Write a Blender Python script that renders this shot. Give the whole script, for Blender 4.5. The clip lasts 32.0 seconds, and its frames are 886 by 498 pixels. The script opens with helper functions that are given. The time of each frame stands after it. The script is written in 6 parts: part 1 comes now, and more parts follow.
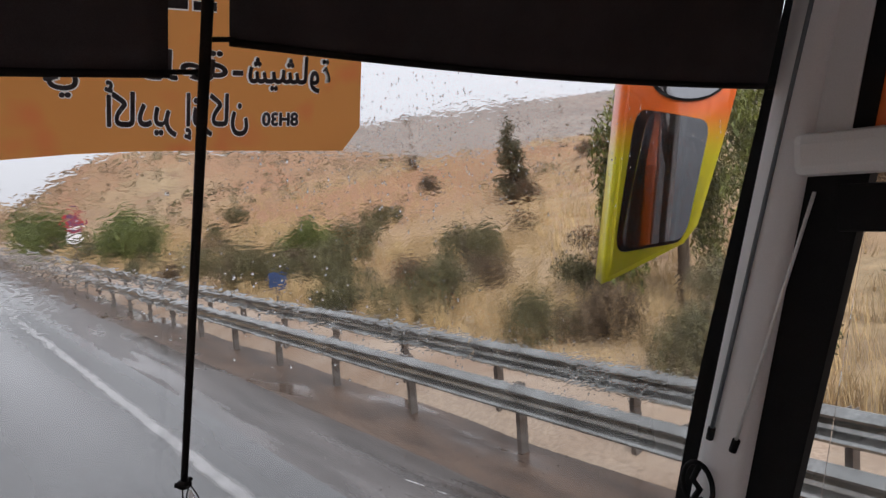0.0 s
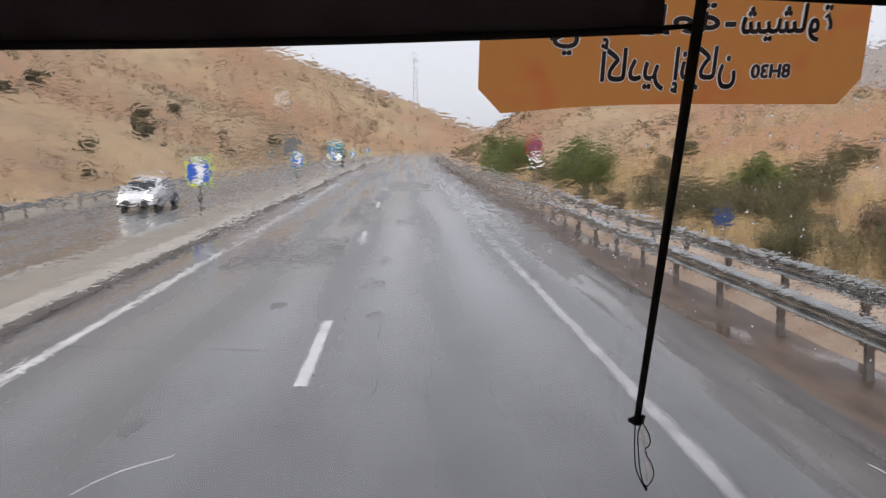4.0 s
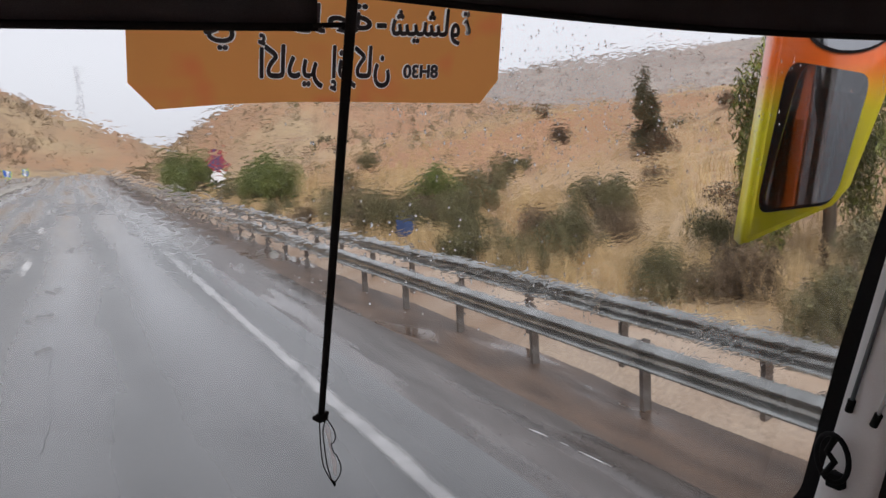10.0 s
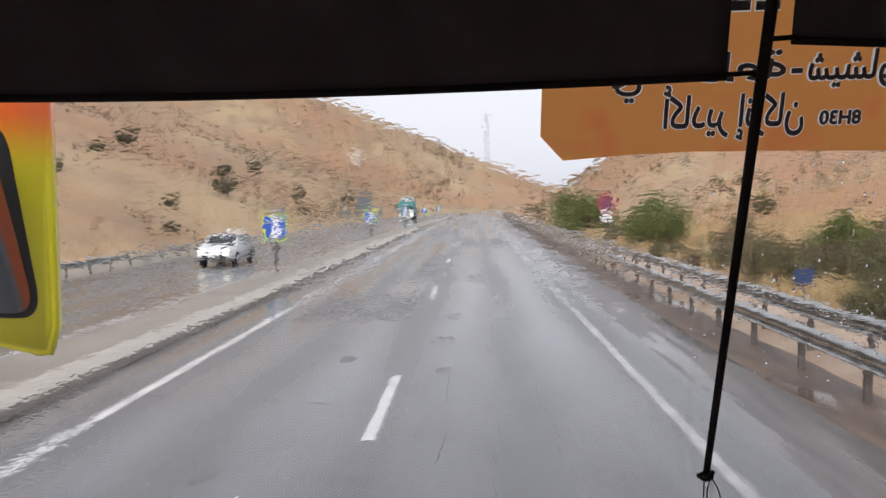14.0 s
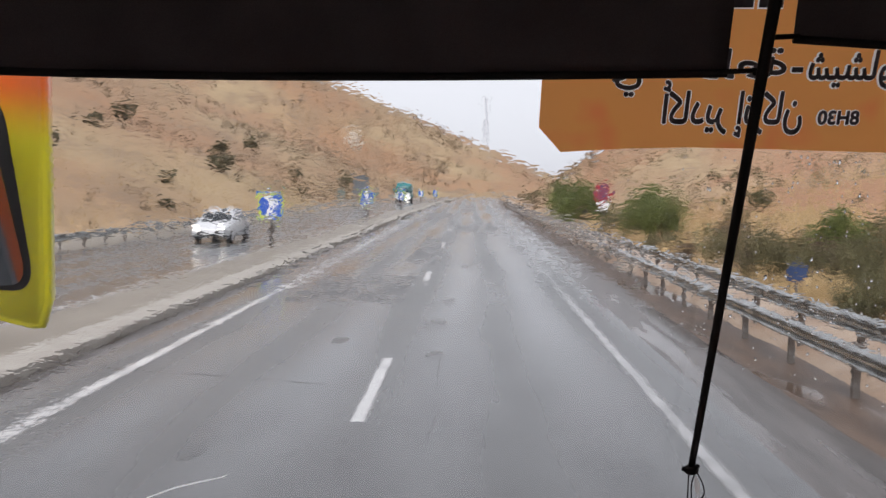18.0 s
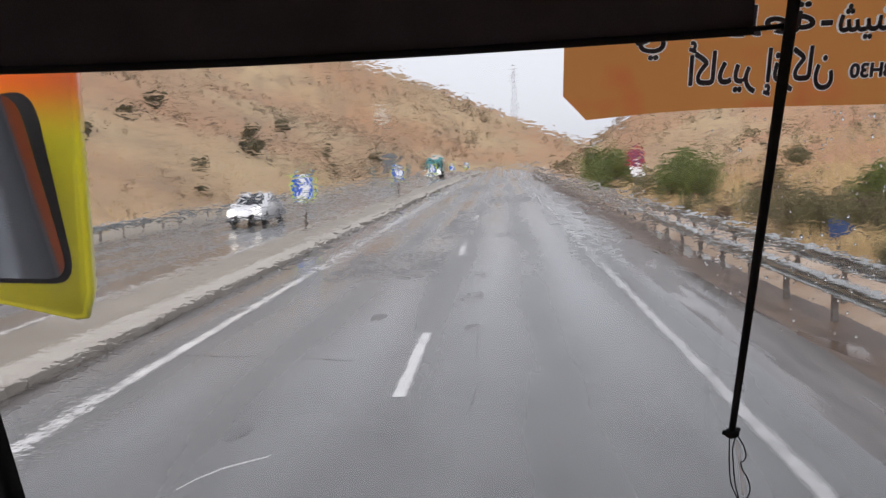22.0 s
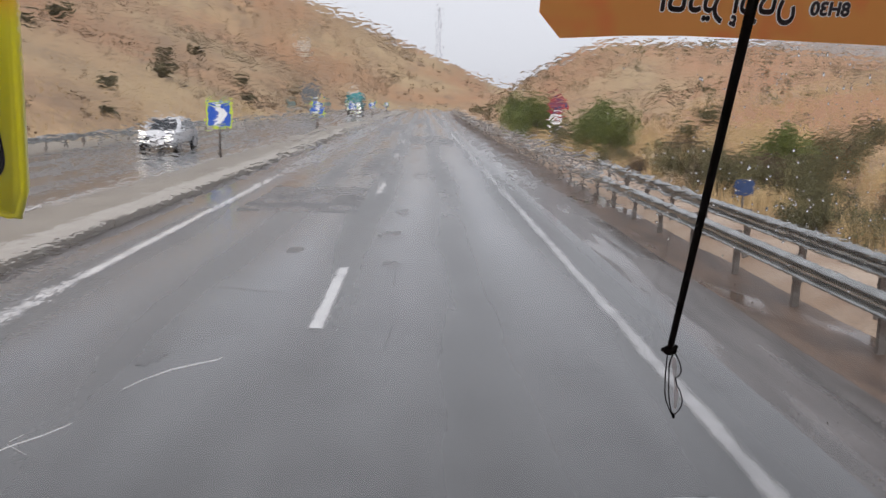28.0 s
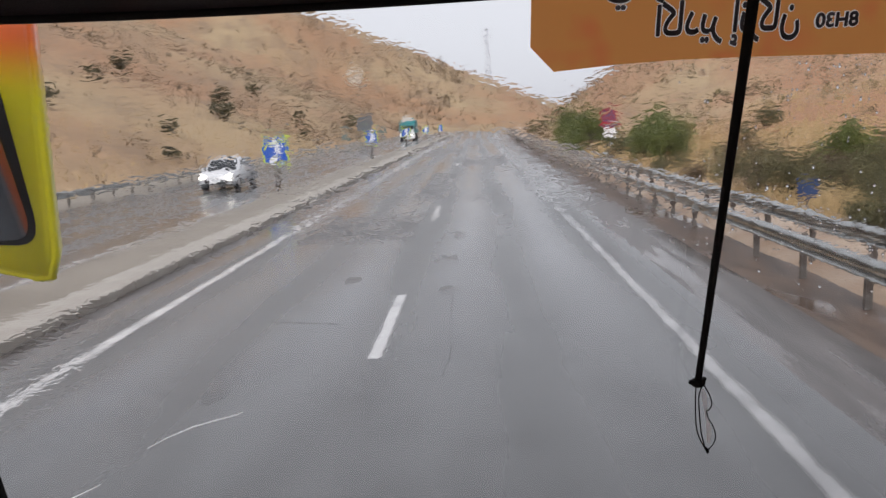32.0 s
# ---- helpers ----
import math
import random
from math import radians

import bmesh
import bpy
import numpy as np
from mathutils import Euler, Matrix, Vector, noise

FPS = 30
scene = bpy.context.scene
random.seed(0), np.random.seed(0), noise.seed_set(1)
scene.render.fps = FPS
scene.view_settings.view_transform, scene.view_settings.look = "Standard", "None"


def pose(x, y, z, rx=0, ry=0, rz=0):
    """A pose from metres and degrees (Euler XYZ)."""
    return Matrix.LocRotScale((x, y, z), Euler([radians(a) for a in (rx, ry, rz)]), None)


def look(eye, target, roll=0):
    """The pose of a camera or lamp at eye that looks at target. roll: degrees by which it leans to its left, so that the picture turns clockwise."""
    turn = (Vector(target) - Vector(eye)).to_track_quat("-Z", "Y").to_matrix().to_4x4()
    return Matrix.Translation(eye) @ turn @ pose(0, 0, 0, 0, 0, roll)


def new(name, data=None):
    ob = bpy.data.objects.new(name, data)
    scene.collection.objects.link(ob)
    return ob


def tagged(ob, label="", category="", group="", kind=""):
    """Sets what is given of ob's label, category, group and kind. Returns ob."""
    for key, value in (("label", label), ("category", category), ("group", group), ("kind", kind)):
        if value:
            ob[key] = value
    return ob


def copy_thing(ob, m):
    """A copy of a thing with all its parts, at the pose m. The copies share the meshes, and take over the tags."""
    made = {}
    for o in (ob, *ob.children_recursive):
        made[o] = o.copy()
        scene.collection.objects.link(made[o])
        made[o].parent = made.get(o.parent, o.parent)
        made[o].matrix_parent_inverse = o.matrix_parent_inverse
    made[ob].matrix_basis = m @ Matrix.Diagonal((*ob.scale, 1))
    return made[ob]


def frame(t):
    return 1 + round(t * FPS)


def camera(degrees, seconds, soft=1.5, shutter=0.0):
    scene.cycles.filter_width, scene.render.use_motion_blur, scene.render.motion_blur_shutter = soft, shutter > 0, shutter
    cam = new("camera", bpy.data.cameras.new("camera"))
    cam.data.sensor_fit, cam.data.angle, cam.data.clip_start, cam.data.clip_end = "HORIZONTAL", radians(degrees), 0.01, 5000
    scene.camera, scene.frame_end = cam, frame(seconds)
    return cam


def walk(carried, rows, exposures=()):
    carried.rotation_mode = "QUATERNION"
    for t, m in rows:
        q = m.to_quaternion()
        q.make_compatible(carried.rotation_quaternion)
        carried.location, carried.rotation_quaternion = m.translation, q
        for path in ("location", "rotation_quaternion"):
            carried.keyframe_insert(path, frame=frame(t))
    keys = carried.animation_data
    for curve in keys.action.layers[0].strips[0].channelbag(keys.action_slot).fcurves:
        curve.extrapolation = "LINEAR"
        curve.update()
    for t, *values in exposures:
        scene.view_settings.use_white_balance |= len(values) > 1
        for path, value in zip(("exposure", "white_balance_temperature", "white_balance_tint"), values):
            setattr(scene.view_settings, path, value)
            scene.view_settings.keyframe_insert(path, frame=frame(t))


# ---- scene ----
cam = camera(57.8, 32.0, soft=1.4)
PATH = [
    (0, (-0.207, -0.22, 2.513), (0.903, 1.438, 2.379), -3.7),
    (0.5, (-0.206, -0.238, 2.507), (0.882, 1.436, 2.39), -6.0),
    (1, (-0.203, -0.229, 2.534), (0.854, 1.46, 2.361), -6.8),
    (1.5, (-0.226, -0.255, 2.486), (0.644, 1.543, 2.379), -6.8),
    (2, (-0.222, -0.218, 2.536), (0.481, 1.638, 2.291), -4.4),
    (2.5, (-0.256, -0.208, 2.565), (0.201, 1.718, 2.279), -4.1),
    (3, (-0.252, -0.233, 2.526), (0.036, 1.731, 2.283), -2.9),
    (3.5, (-0.263, -0.23, 2.556), (-0.173, 1.751, 2.296), -1.5),
    (5.5, (-0.239, -0.227, 2.54), (-0.002, 1.747, 2.321), 0.6),
    (6, (-0.237, -0.216, 2.533), (0.243, 1.712, 2.312), -0.2),
    (6.5, (-0.219, -0.221, 2.518), (0.437, 1.656, 2.306), -1.9),
    (7, (-0.216, -0.22, 2.512), (0.514, 1.629, 2.294), -3.2),
    (7.5, (-0.213, -0.219, 2.52), (0.554, 1.612, 2.28), -3.4),
    (8, (-0.215, -0.217, 2.511), (0.604, 1.592, 2.276), -3.6),
    (8.5, (-0.21, -0.223, 2.514), (0.619, 1.582, 2.279), -3.8),
    (9, (-0.21, -0.219, 2.515), (0.625, 1.582, 2.277), -4.0),
    (9.5, (-0.212, -0.225, 2.516), (0.626, 1.575, 2.271), -4.0),
    (10, (-0.225, -0.227, 2.522), (0.602, 1.578, 2.279), -2.4),
    (10.5, (-0.237, -0.222, 2.514), (0.48, 1.638, 2.35), 0.0),
    (11, (-0.251, -0.216, 2.531), (0.342, 1.688, 2.383), 0.1),
    (11.5, (-0.236, -0.228, 2.529), (0.137, 1.728, 2.344), 0.7),
    (12, (-0.269, -0.235, 2.524), (-0.029, 1.743, 2.348), 0.5),
    (12.5, (-0.247, -0.239, 2.536), (-0.214, 1.753, 2.368), -1.9),
    (13, (-0.258, -0.249, 2.537), (-0.275, 1.745, 2.379), -0.8),
    (13.5, (-0.246, -0.25, 2.531), (-0.309, 1.745, 2.409), -1.1),
    (14, (-0.246, -0.242, 2.536), (-0.325, 1.753, 2.426), -1.4),
    (14.5, (-0.248, -0.243, 2.538), (-0.325, 1.752, 2.423), -2.4),
    (16.5, (-0.244, -0.243, 2.531), (-0.342, 1.751, 2.406), -3.2),
    (17, (-0.252, -0.24, 2.559), (-0.337, 1.749, 2.375), -2.9),
    (17.5, (-0.259, -0.231, 2.537), (-0.315, 1.762, 2.376), -0.8),
    (18, (-0.245, -0.244, 2.542), (-0.312, 1.749, 2.392), 0.5),
    (18.5, (-0.243, -0.243, 2.543), (-0.329, 1.749, 2.386), -0.7),
    (19, (-0.242, -0.24, 2.539), (-0.348, 1.751, 2.385), -1.1),
    (19.5, (-0.248, -0.241, 2.526), (-0.343, 1.752, 2.391), -0.6),
    (20, (-0.251, -0.241, 2.567), (-0.343, 1.748, 2.381), -0.7),
    (20.5, (-0.246, -0.255, 2.522), (-0.356, 1.738, 2.398), -1.3),
    (21, (-0.25, -0.251, 2.533), (-0.365, 1.74, 2.387), -1.7),
    (21.5, (-0.246, -0.251, 2.535), (-0.374, 1.739, 2.386), -1.6),
    (22, (-0.237, -0.246, 2.545), (-0.39, 1.737, 2.331), -2.4),
    (22.5, (-0.24, -0.247, 2.521), (-0.402, 1.73, 2.27), -2.8),
    (23, (-0.33, -0.272, 2.518), (-0.419, 1.698, 2.185), -3.0),
    (23.5, (-0.298, -0.255, 2.528), (-0.422, 1.703, 2.139), -3.6),
    (24, (-0.328, -0.262, 2.52), (-0.418, 1.695, 2.117), -4.0),
    (24.5, (-0.333, -0.265, 2.503), (-0.414, 1.697, 2.119), -3.0),
    (25, (-0.284, -0.243, 2.527), (-0.397, 1.711, 2.117), -2.3),
    (25.5, (-0.328, -0.263, 2.513), (-0.368, 1.694, 2.102), -1.5),
    (26, (-0.25, -0.243, 2.526), (-0.284, 1.713, 2.108), -0.1),
    (26.5, (-0.331, -0.28, 2.489), (-0.249, 1.687, 2.139), 1.3),
    (28.5, (-0.318, -0.268, 2.50), (-0.274, 1.69, 2.125), 1.2),
    (29, (-0.292, -0.244, 2.557), (-0.272, 1.705, 2.11), -0.4),
    (29.5, (-0.34, -0.278, 2.503), (-0.284, 1.685, 2.125), -1.1),
    (30, (-0.341, -0.288, 2.491), (-0.297, 1.683, 2.153), -0.9),
    (30.5, (-0.31, -0.265, 2.502), (-0.307, 1.705, 2.16), -1.3),
    (31, (-0.249, -0.254, 2.508), (-0.324, 1.718, 2.18), -2.6),
    (31.5, (-0.24, -0.244, 2.53), (-0.319, 1.727, 2.195), -2.0),
    (32, (-0.227, -0.243, 2.529), (-0.321, 1.731, 2.221), -2.8),
]
walk(cam, [(t, look(eye, target, roll)) for t, eye, target, roll in PATH], exposures=[(0, 1.0, 6430, 15), (7, 0.97, 6430, 15), (9, 0.93, 6430, 15), (10, 1.0, 6430, 15), (12, 0.98, 6430, 15), (13, 1.17, 6430, 15), (17, 1.1, 6430, 15), (20, 1.06, 6430, 15), (22, 1.05, 6430, 15), (23, 0.94, 6430, 15), (32, 0.93, 6430, 15)])
SKY, SUN, RIPPLE = 0.0945, 1.08, 0.00026

# ---- world and light: an overcast, rainy day ----
world = bpy.data.worlds.new("overcast_sky")
scene.world = world
world.use_nodes = True
wt = world.node_tree
sky = wt.nodes.new("ShaderNodeTexSky")
sky.sky_type, sky.sun_disc = "NISHITA", False
sky.sun_elevation, sky.sun_rotation = radians(48), radians(200)
sky.air_density, sky.dust_density, sky.ozone_density = 1.0, 4.0, 1.0
grey = wt.nodes.new("ShaderNodeHueSaturation")
grey.inputs["Saturation"].default_value = 0.16
wt.links.new(sky.outputs[0], grey.inputs["Color"])
cloud = wt.nodes.new("ShaderNodeMix")           # an even cloud cover over the sky
cloud.data_type = "RGBA"
cloud.inputs[0].default_value, cloud.inputs[7].default_value = 0.75, (5.0, 5.15, 5.42, 1)
wt.links.new(grey.outputs[0], cloud.inputs[6])
wt.links.new(cloud.outputs[2], wt.nodes["Background"].inputs[0])
wt.nodes["Background"].inputs[1].default_value = SKY

sun = new("sun", bpy.data.lights.new("sun", "SUN"))
sun.data.energy, sun.data.angle, sun.data.color = SUN, radians(40), (1.0, 0.97, 0.93)
sun.matrix_world = look((0, 0, 30), (0.23, 0.63, 29.3))


# ---- materials ----
def mat(name, color, rough=0.6, metal=0.0, var=0.25, scale=6.0, fine=60.0, bump=0.0, color2=None, spec=0.5, coat=0.0, per="", rough2=None, stretch=None):
    """A node material: two scales of noise move its colour, roughness and relief."""
    m = bpy.data.materials.new(name)
    m.use_nodes = True
    t = m.node_tree
    b = t.nodes["Principled BSDF"]
    b.inputs["Roughness"].default_value, b.inputs["Metallic"].default_value = rough, metal
    b.inputs["Specular IOR Level"].default_value = spec
    b.inputs["Coat Weight"].default_value = coat
    b.inputs["Coat Roughness"].default_value = 0.08
    tc = t.nodes.new("ShaderNodeTexCoord")
    src = tc.outputs["Object"]
    if stretch:
        mp = t.nodes.new("ShaderNodeMapping")
        mp.inputs["Scale"].default_value = stretch
        t.links.new(src, mp.inputs[0])
        src = mp.outputs[0]
    big, small = t.nodes.new("ShaderNodeTexNoise"), t.nodes.new("ShaderNodeTexNoise")
    for n, s, d in ((big, scale, 5), (small, fine, 3)):
        n.inputs["Scale"].default_value, n.inputs["Detail"].default_value = s, d
        t.links.new(src, n.inputs["Vector"])
    mix = t.nodes.new("ShaderNodeMix")
    mix.data_type = "RGBA"
    c2 = color2 or tuple(c * (1 - var) for c in color)
    mix.inputs[6].default_value, mix.inputs[7].default_value = (*color, 1), (*c2, 1)
    ramp = t.nodes.new("ShaderNodeMapRange")
    ramp.inputs[1].default_value, ramp.inputs[2].default_value = 0.38, 0.64
    t.links.new(big.outputs[0], ramp.inputs[0])
    t.links.new(ramp.outputs[0], mix.inputs[0])
    hsv = t.nodes.new("ShaderNodeHueSaturation")
    t.links.new(mix.outputs[2], hsv.inputs["Color"])
    val = t.nodes.new("ShaderNodeMapRange")
    val.inputs[1].default_value, val.inputs[2].default_value = 0.3, 0.7
    val.inputs[3].default_value, val.inputs[4].default_value = 1 - var, 1 + var
    if per:
        ids = t.nodes.new("ShaderNodeNewGeometry" if per == "island" else "ShaderNodeObjectInfo")
        add = t.nodes.new("ShaderNodeMath")
        add.operation, add.inputs[1].default_value = "MULTIPLY_ADD", 0.5
        half = t.nodes.new("ShaderNodeMath")
        half.operation, half.inputs[1].default_value = "MULTIPLY", 0.5
        t.links.new(small.outputs[0], half.inputs[0])
        t.links.new(ids.outputs["Random Per Island" if per == "island" else "Random"], add.inputs[0])
        t.links.new(half.outputs[0], add.inputs[2])
        t.links.new(add.outputs[0], val.inputs[0])
    else:
        t.links.new(small.outputs[0], val.inputs[0])
    t.links.new(val.outputs[0], hsv.inputs["Value"])
    t.links.new(hsv.outputs[0], b.inputs["Base Color"])
    if rough2 is not None:
        rr = t.nodes.new("ShaderNodeMapRange")
        rr.inputs[1].default_value, rr.inputs[2].default_value = 0.35, 0.65
        rr.inputs[3].default_value, rr.inputs[4].default_value = rough, rough2
        t.links.new(big.outputs[0], rr.inputs[0])
        t.links.new(rr.outputs[0], b.inputs["Roughness"])
    if bump:
        bp = t.nodes.new("ShaderNodeBump")
        bp.inputs["Distance"].default_value, bp.inputs["Strength"].default_value = bump, 0.7
        t.links.new(small.outputs[0], bp.inputs["Height"])
        t.links.new(bp.outputs[0], b.inputs["Normal"])
    return m


def puddled(name, dry, wet, rough, share, stretch, scale, fine, bump):
    """Muddy ground with shallow puddles: grainy where it stands out, dark and mirror-smooth where water lies. share: where the water begins."""
    m = bpy.data.materials.new(name)
    m.use_nodes = True
    t = m.node_tree
    p = t.nodes["Principled BSDF"]
    tc, mp = t.nodes.new("ShaderNodeTexCoord"), t.nodes.new("ShaderNodeMapping")
    mp.inputs["Scale"].default_value = stretch
    t.links.new(tc.outputs["Object"], mp.inputs[0])
    pool, tone, grain = (t.nodes.new("ShaderNodeTexNoise") for _ in range(3))
    for n, k, d, src in ((pool, scale, 7, mp.outputs[0]), (tone, scale * 2.7, 5, mp.outputs[0]), (grain, fine, 4, tc.outputs["Object"])):
        n.inputs["Scale"].default_value, n.inputs["Detail"].default_value = k, d
        t.links.new(src, n.inputs["Vector"])
    water = t.nodes.new("ShaderNodeMapRange")
    water.interpolation_type = "SMOOTHSTEP"
    water.inputs[1].default_value, water.inputs[2].default_value = share - 0.03, share + 0.07
    t.links.new(pool.outputs[0], water.inputs[0])
    mix = t.nodes.new("ShaderNodeMix")
    mix.data_type = "RGBA"
    mix.inputs[6].default_value, mix.inputs[7].default_value = (*dry, 1), (*wet, 1)
    shade = t.nodes.new("ShaderNodeMapRange")
    shade.inputs[1].default_value, shade.inputs[2].default_value = 0.36, 0.66
    t.links.new(tone.outputs[0], shade.inputs[0])
    t.links.new(shade.outputs[0], mix.inputs[0])
    hsv, val = t.nodes.new("ShaderNodeHueSaturation"), t.nodes.new("ShaderNodeMapRange")
    val.inputs[1].default_value, val.inputs[2].default_value, val.inputs[3].default_value, val.inputs[4].default_value = 0.3, 0.7, 0.7, 1.3
    t.links.new(grain.outputs[0], val.inputs[0])
    t.links.new(val.outputs[0], hsv.inputs["Value"])
    t.links.new(mix.outputs[2], hsv.inputs["Color"])
    t.links.new(hsv.outputs[0], p.inputs["Base Color"])
    gloss = t.nodes.new("ShaderNodeMapRange")
    gloss.inputs[3].default_value, gloss.inputs[4].default_value = rough, 0.13
    t.links.new(water.outputs[0], gloss.inputs[0])
    t.links.new(gloss.outputs[0], p.inputs["Roughness"])
    dryness = t.nodes.new("ShaderNodeMapRange")
    dryness.inputs[3].default_value, dryness.inputs[4].default_value = 0.8, 0.03
    t.links.new(water.outputs[0], dryness.inputs[0])
    bp = t.nodes.new("ShaderNodeBump")
    bp.inputs["Distance"].default_value = bump
    t.links.new(dryness.outputs[0], bp.inputs["Strength"])
    t.links.new(grain.outputs[0], bp.inputs["Height"])
    t.links.new(bp.outputs[0], p.inputs["Normal"])
    return m


def rolled_asphalt(name, light, dark):
    """Wet asphalt: wheel tracks polished and full of water, rougher crowns between them, long stains and a fine grain."""
    m = bpy.data.materials.new(name)
    m.use_nodes = True
    t = m.node_tree
    p = t.nodes["Principled BSDF"]

    def node(kind, **sockets):
        n = t.nodes.new("ShaderNode" + kind)
        for k, v in sockets.items():
            n.inputs[k.replace("_", " ")].default_value = v
        return n

    def ranged(src, lo, hi, a, b):
        n = t.nodes.new("ShaderNodeMapRange")
        for k, v in enumerate((lo, hi, a, b), 1):
            n.inputs[k].default_value = v
        t.links.new(src, n.inputs[0])
        return n.outputs[0]

    def math_(op, a, b):
        n = t.nodes.new("ShaderNodeMath")
        n.operation = op
        for k, v in enumerate((a, b)):
            if isinstance(v, (int, float)):
                n.inputs[k].default_value = v
            else:
                t.links.new(v, n.inputs[k])
        return n.outputs[0]

    tc, sep, mp = node("TexCoord"), node("SeparateXYZ"), node("Mapping", Scale=(1, 0.14, 1))
    t.links.new(tc.outputs["Object"], sep.inputs[0])
    t.links.new(tc.outputs["Object"], mp.inputs[0])
    wet, stain, fine = node("TexNoise", Scale=0.55, Detail=6), node("TexNoise", Scale=1.7, Detail=6), node("TexNoise", Scale=55, Detail=3)
    blot = node("TexNoise", Scale=0.8, Detail=5)
    for n, src in ((wet, mp.outputs[0]), (stain, mp.outputs[0]), (fine, tc.outputs["Object"]), (blot, tc.outputs["Object"])):
        t.links.new(src, n.inputs["Vector"])
    track = math_("COSINE", math_("MULTIPLY", math_("SUBTRACT", sep.outputs[0], 1.2), math.tau / 1.75), 0.0)
    water = math_("ADD", ranged(track, -1, 1, 0.0, 0.55), ranged(wet.outputs[0], 0.35, 0.65, 0.0, 0.45))
    tone = math_("ADD", ranged(stain.outputs[0], 0.35, 0.7, 0.0, 0.6), ranged(blot.outputs[0], 0.45, 0.7, 0.0, 0.4))
    mix = node("Mix")
    mix.data_type = "RGBA"
    mix.inputs[6].default_value, mix.inputs[7].default_value = (*light, 1), (*dark, 1)
    t.links.new(tone, mix.inputs[0])
    hsv = node("HueSaturation")
    t.links.new(mix.outputs[2], hsv.inputs["Color"])
    t.links.new(ranged(fine.outputs[0], 0.3, 0.7, 0.9, 1.1), hsv.inputs["Value"])
    t.links.new(hsv.outputs[0], p.inputs["Base Color"])
    t.links.new(ranged(water, 0.05, 0.9, 0.36, 0.13), p.inputs["Roughness"])
    bp = node("Bump", Distance=0.0010)
    t.links.new(ranged(water, 0.2, 0.9, 0.6, 0.2), bp.inputs["Strength"])
    t.links.new(fine.outputs[0], bp.inputs["Height"])
    t.links.new(bp.outputs[0], p.inputs["Normal"])
    return m


ASPHALT = rolled_asphalt("wet_asphalt", (0.097, 0.0995, 0.101), (0.060, 0.061, 0.062))
PATCH = mat("wet_asphalt_patch", (0.062, 0.062, 0.064), 0.2, var=0.2, scale=1.2, fine=60, bump=0.002, rough2=0.4)
STAIN = mat("tar_stain", (0.046, 0.045, 0.045), 0.16, var=0.2, scale=1.5, fine=50, bump=0.001, color2=(0.075, 0.073, 0.072), rough2=0.34)
SHOULDER = puddled("wet_shoulder", (0.106, 0.094, 0.089), (0.052, 0.045, 0.041), 0.34, 0.53, (1, 0.09, 1), 1.9, 28, 0.003)
MUD = puddled("wet_mud", (0.125, 0.084, 0.060), (0.062, 0.044, 0.034), 0.50, 0.575, (1, 0.22, 1), 1.2, 25, 0.007)
CLOD = mat("wet_brown_grit", (0.12, 0.088, 0.07), 0.35, var=0.45, scale=3, fine=30, color2=(0.07, 0.058, 0.052), per="island")


def road_paint(name, color, color2, gaps):
    """Road paint worn thin towards its edges and rubbed off in long streaks. gaps: how much of it the wear takes."""
    m = mat(name, color, 0.24, var=0.10, scale=1.4, fine=40, color2=color2)
    t = m.node_tree
    uv, sep = t.nodes.new("ShaderNodeTexCoord"), t.nodes.new("ShaderNodeSeparateXYZ")
    t.links.new(uv.outputs["UV"], sep.inputs[0])
    mid, span, edge = (t.nodes.new("ShaderNodeMath") for _ in range(3))
    mid.operation, mid.inputs[1].default_value = "SUBTRACT", 0.5
    span.operation = "ABSOLUTE"
    edge.operation, edge.inputs[1].default_value, edge.inputs[2].default_value = "MULTIPLY_ADD", -2.0, 1.0
    t.links.new(sep.outputs[0], mid.inputs[0])
    t.links.new(mid.outputs[0], span.inputs[0])
    t.links.new(span.outputs[0], edge.inputs[0])
    mp, n = t.nodes.new("ShaderNodeMapping"), t.nodes.new("ShaderNodeTexNoise")
    mp.inputs["Scale"].default_value = (1, 0.2, 1)
    n.inputs["Scale"].default_value, n.inputs["Detail"].default_value, n.inputs["Roughness"].default_value = 11.0, 5.0, 0.6
    t.links.new(uv.outputs["Object"], mp.inputs[0])
    t.links.new(mp.outputs[0], n.inputs["Vector"])
    wear, cover = t.nodes.new("ShaderNodeMath"), t.nodes.new("ShaderNodeMapRange")
    wear.operation, wear.inputs[1].default_value = "MULTIPLY_ADD", 0.8
    t.links.new(n.outputs[0], wear.inputs[0])
    t.links.new(edge.outputs[0], wear.inputs[2])
    cover.interpolation_type = "SMOOTHSTEP"
    cover.inputs[1].default_value, cover.inputs[2].default_value = gaps, gaps + 0.62
    t.links.new(wear.outputs[0], cover.inputs[0])
    clear, ms = t.nodes.new("ShaderNodeBsdfTransparent"), t.nodes.new("ShaderNodeMixShader")
    t.links.new(cover.outputs[0], ms.inputs[0])
    t.links.new(clear.outputs[0], ms.inputs[1])
    t.links.new(t.nodes["Principled BSDF"].outputs[0], ms.inputs[2])
    t.links.new(ms.outputs[0], t.nodes["Material Output"].inputs[0])
    return m


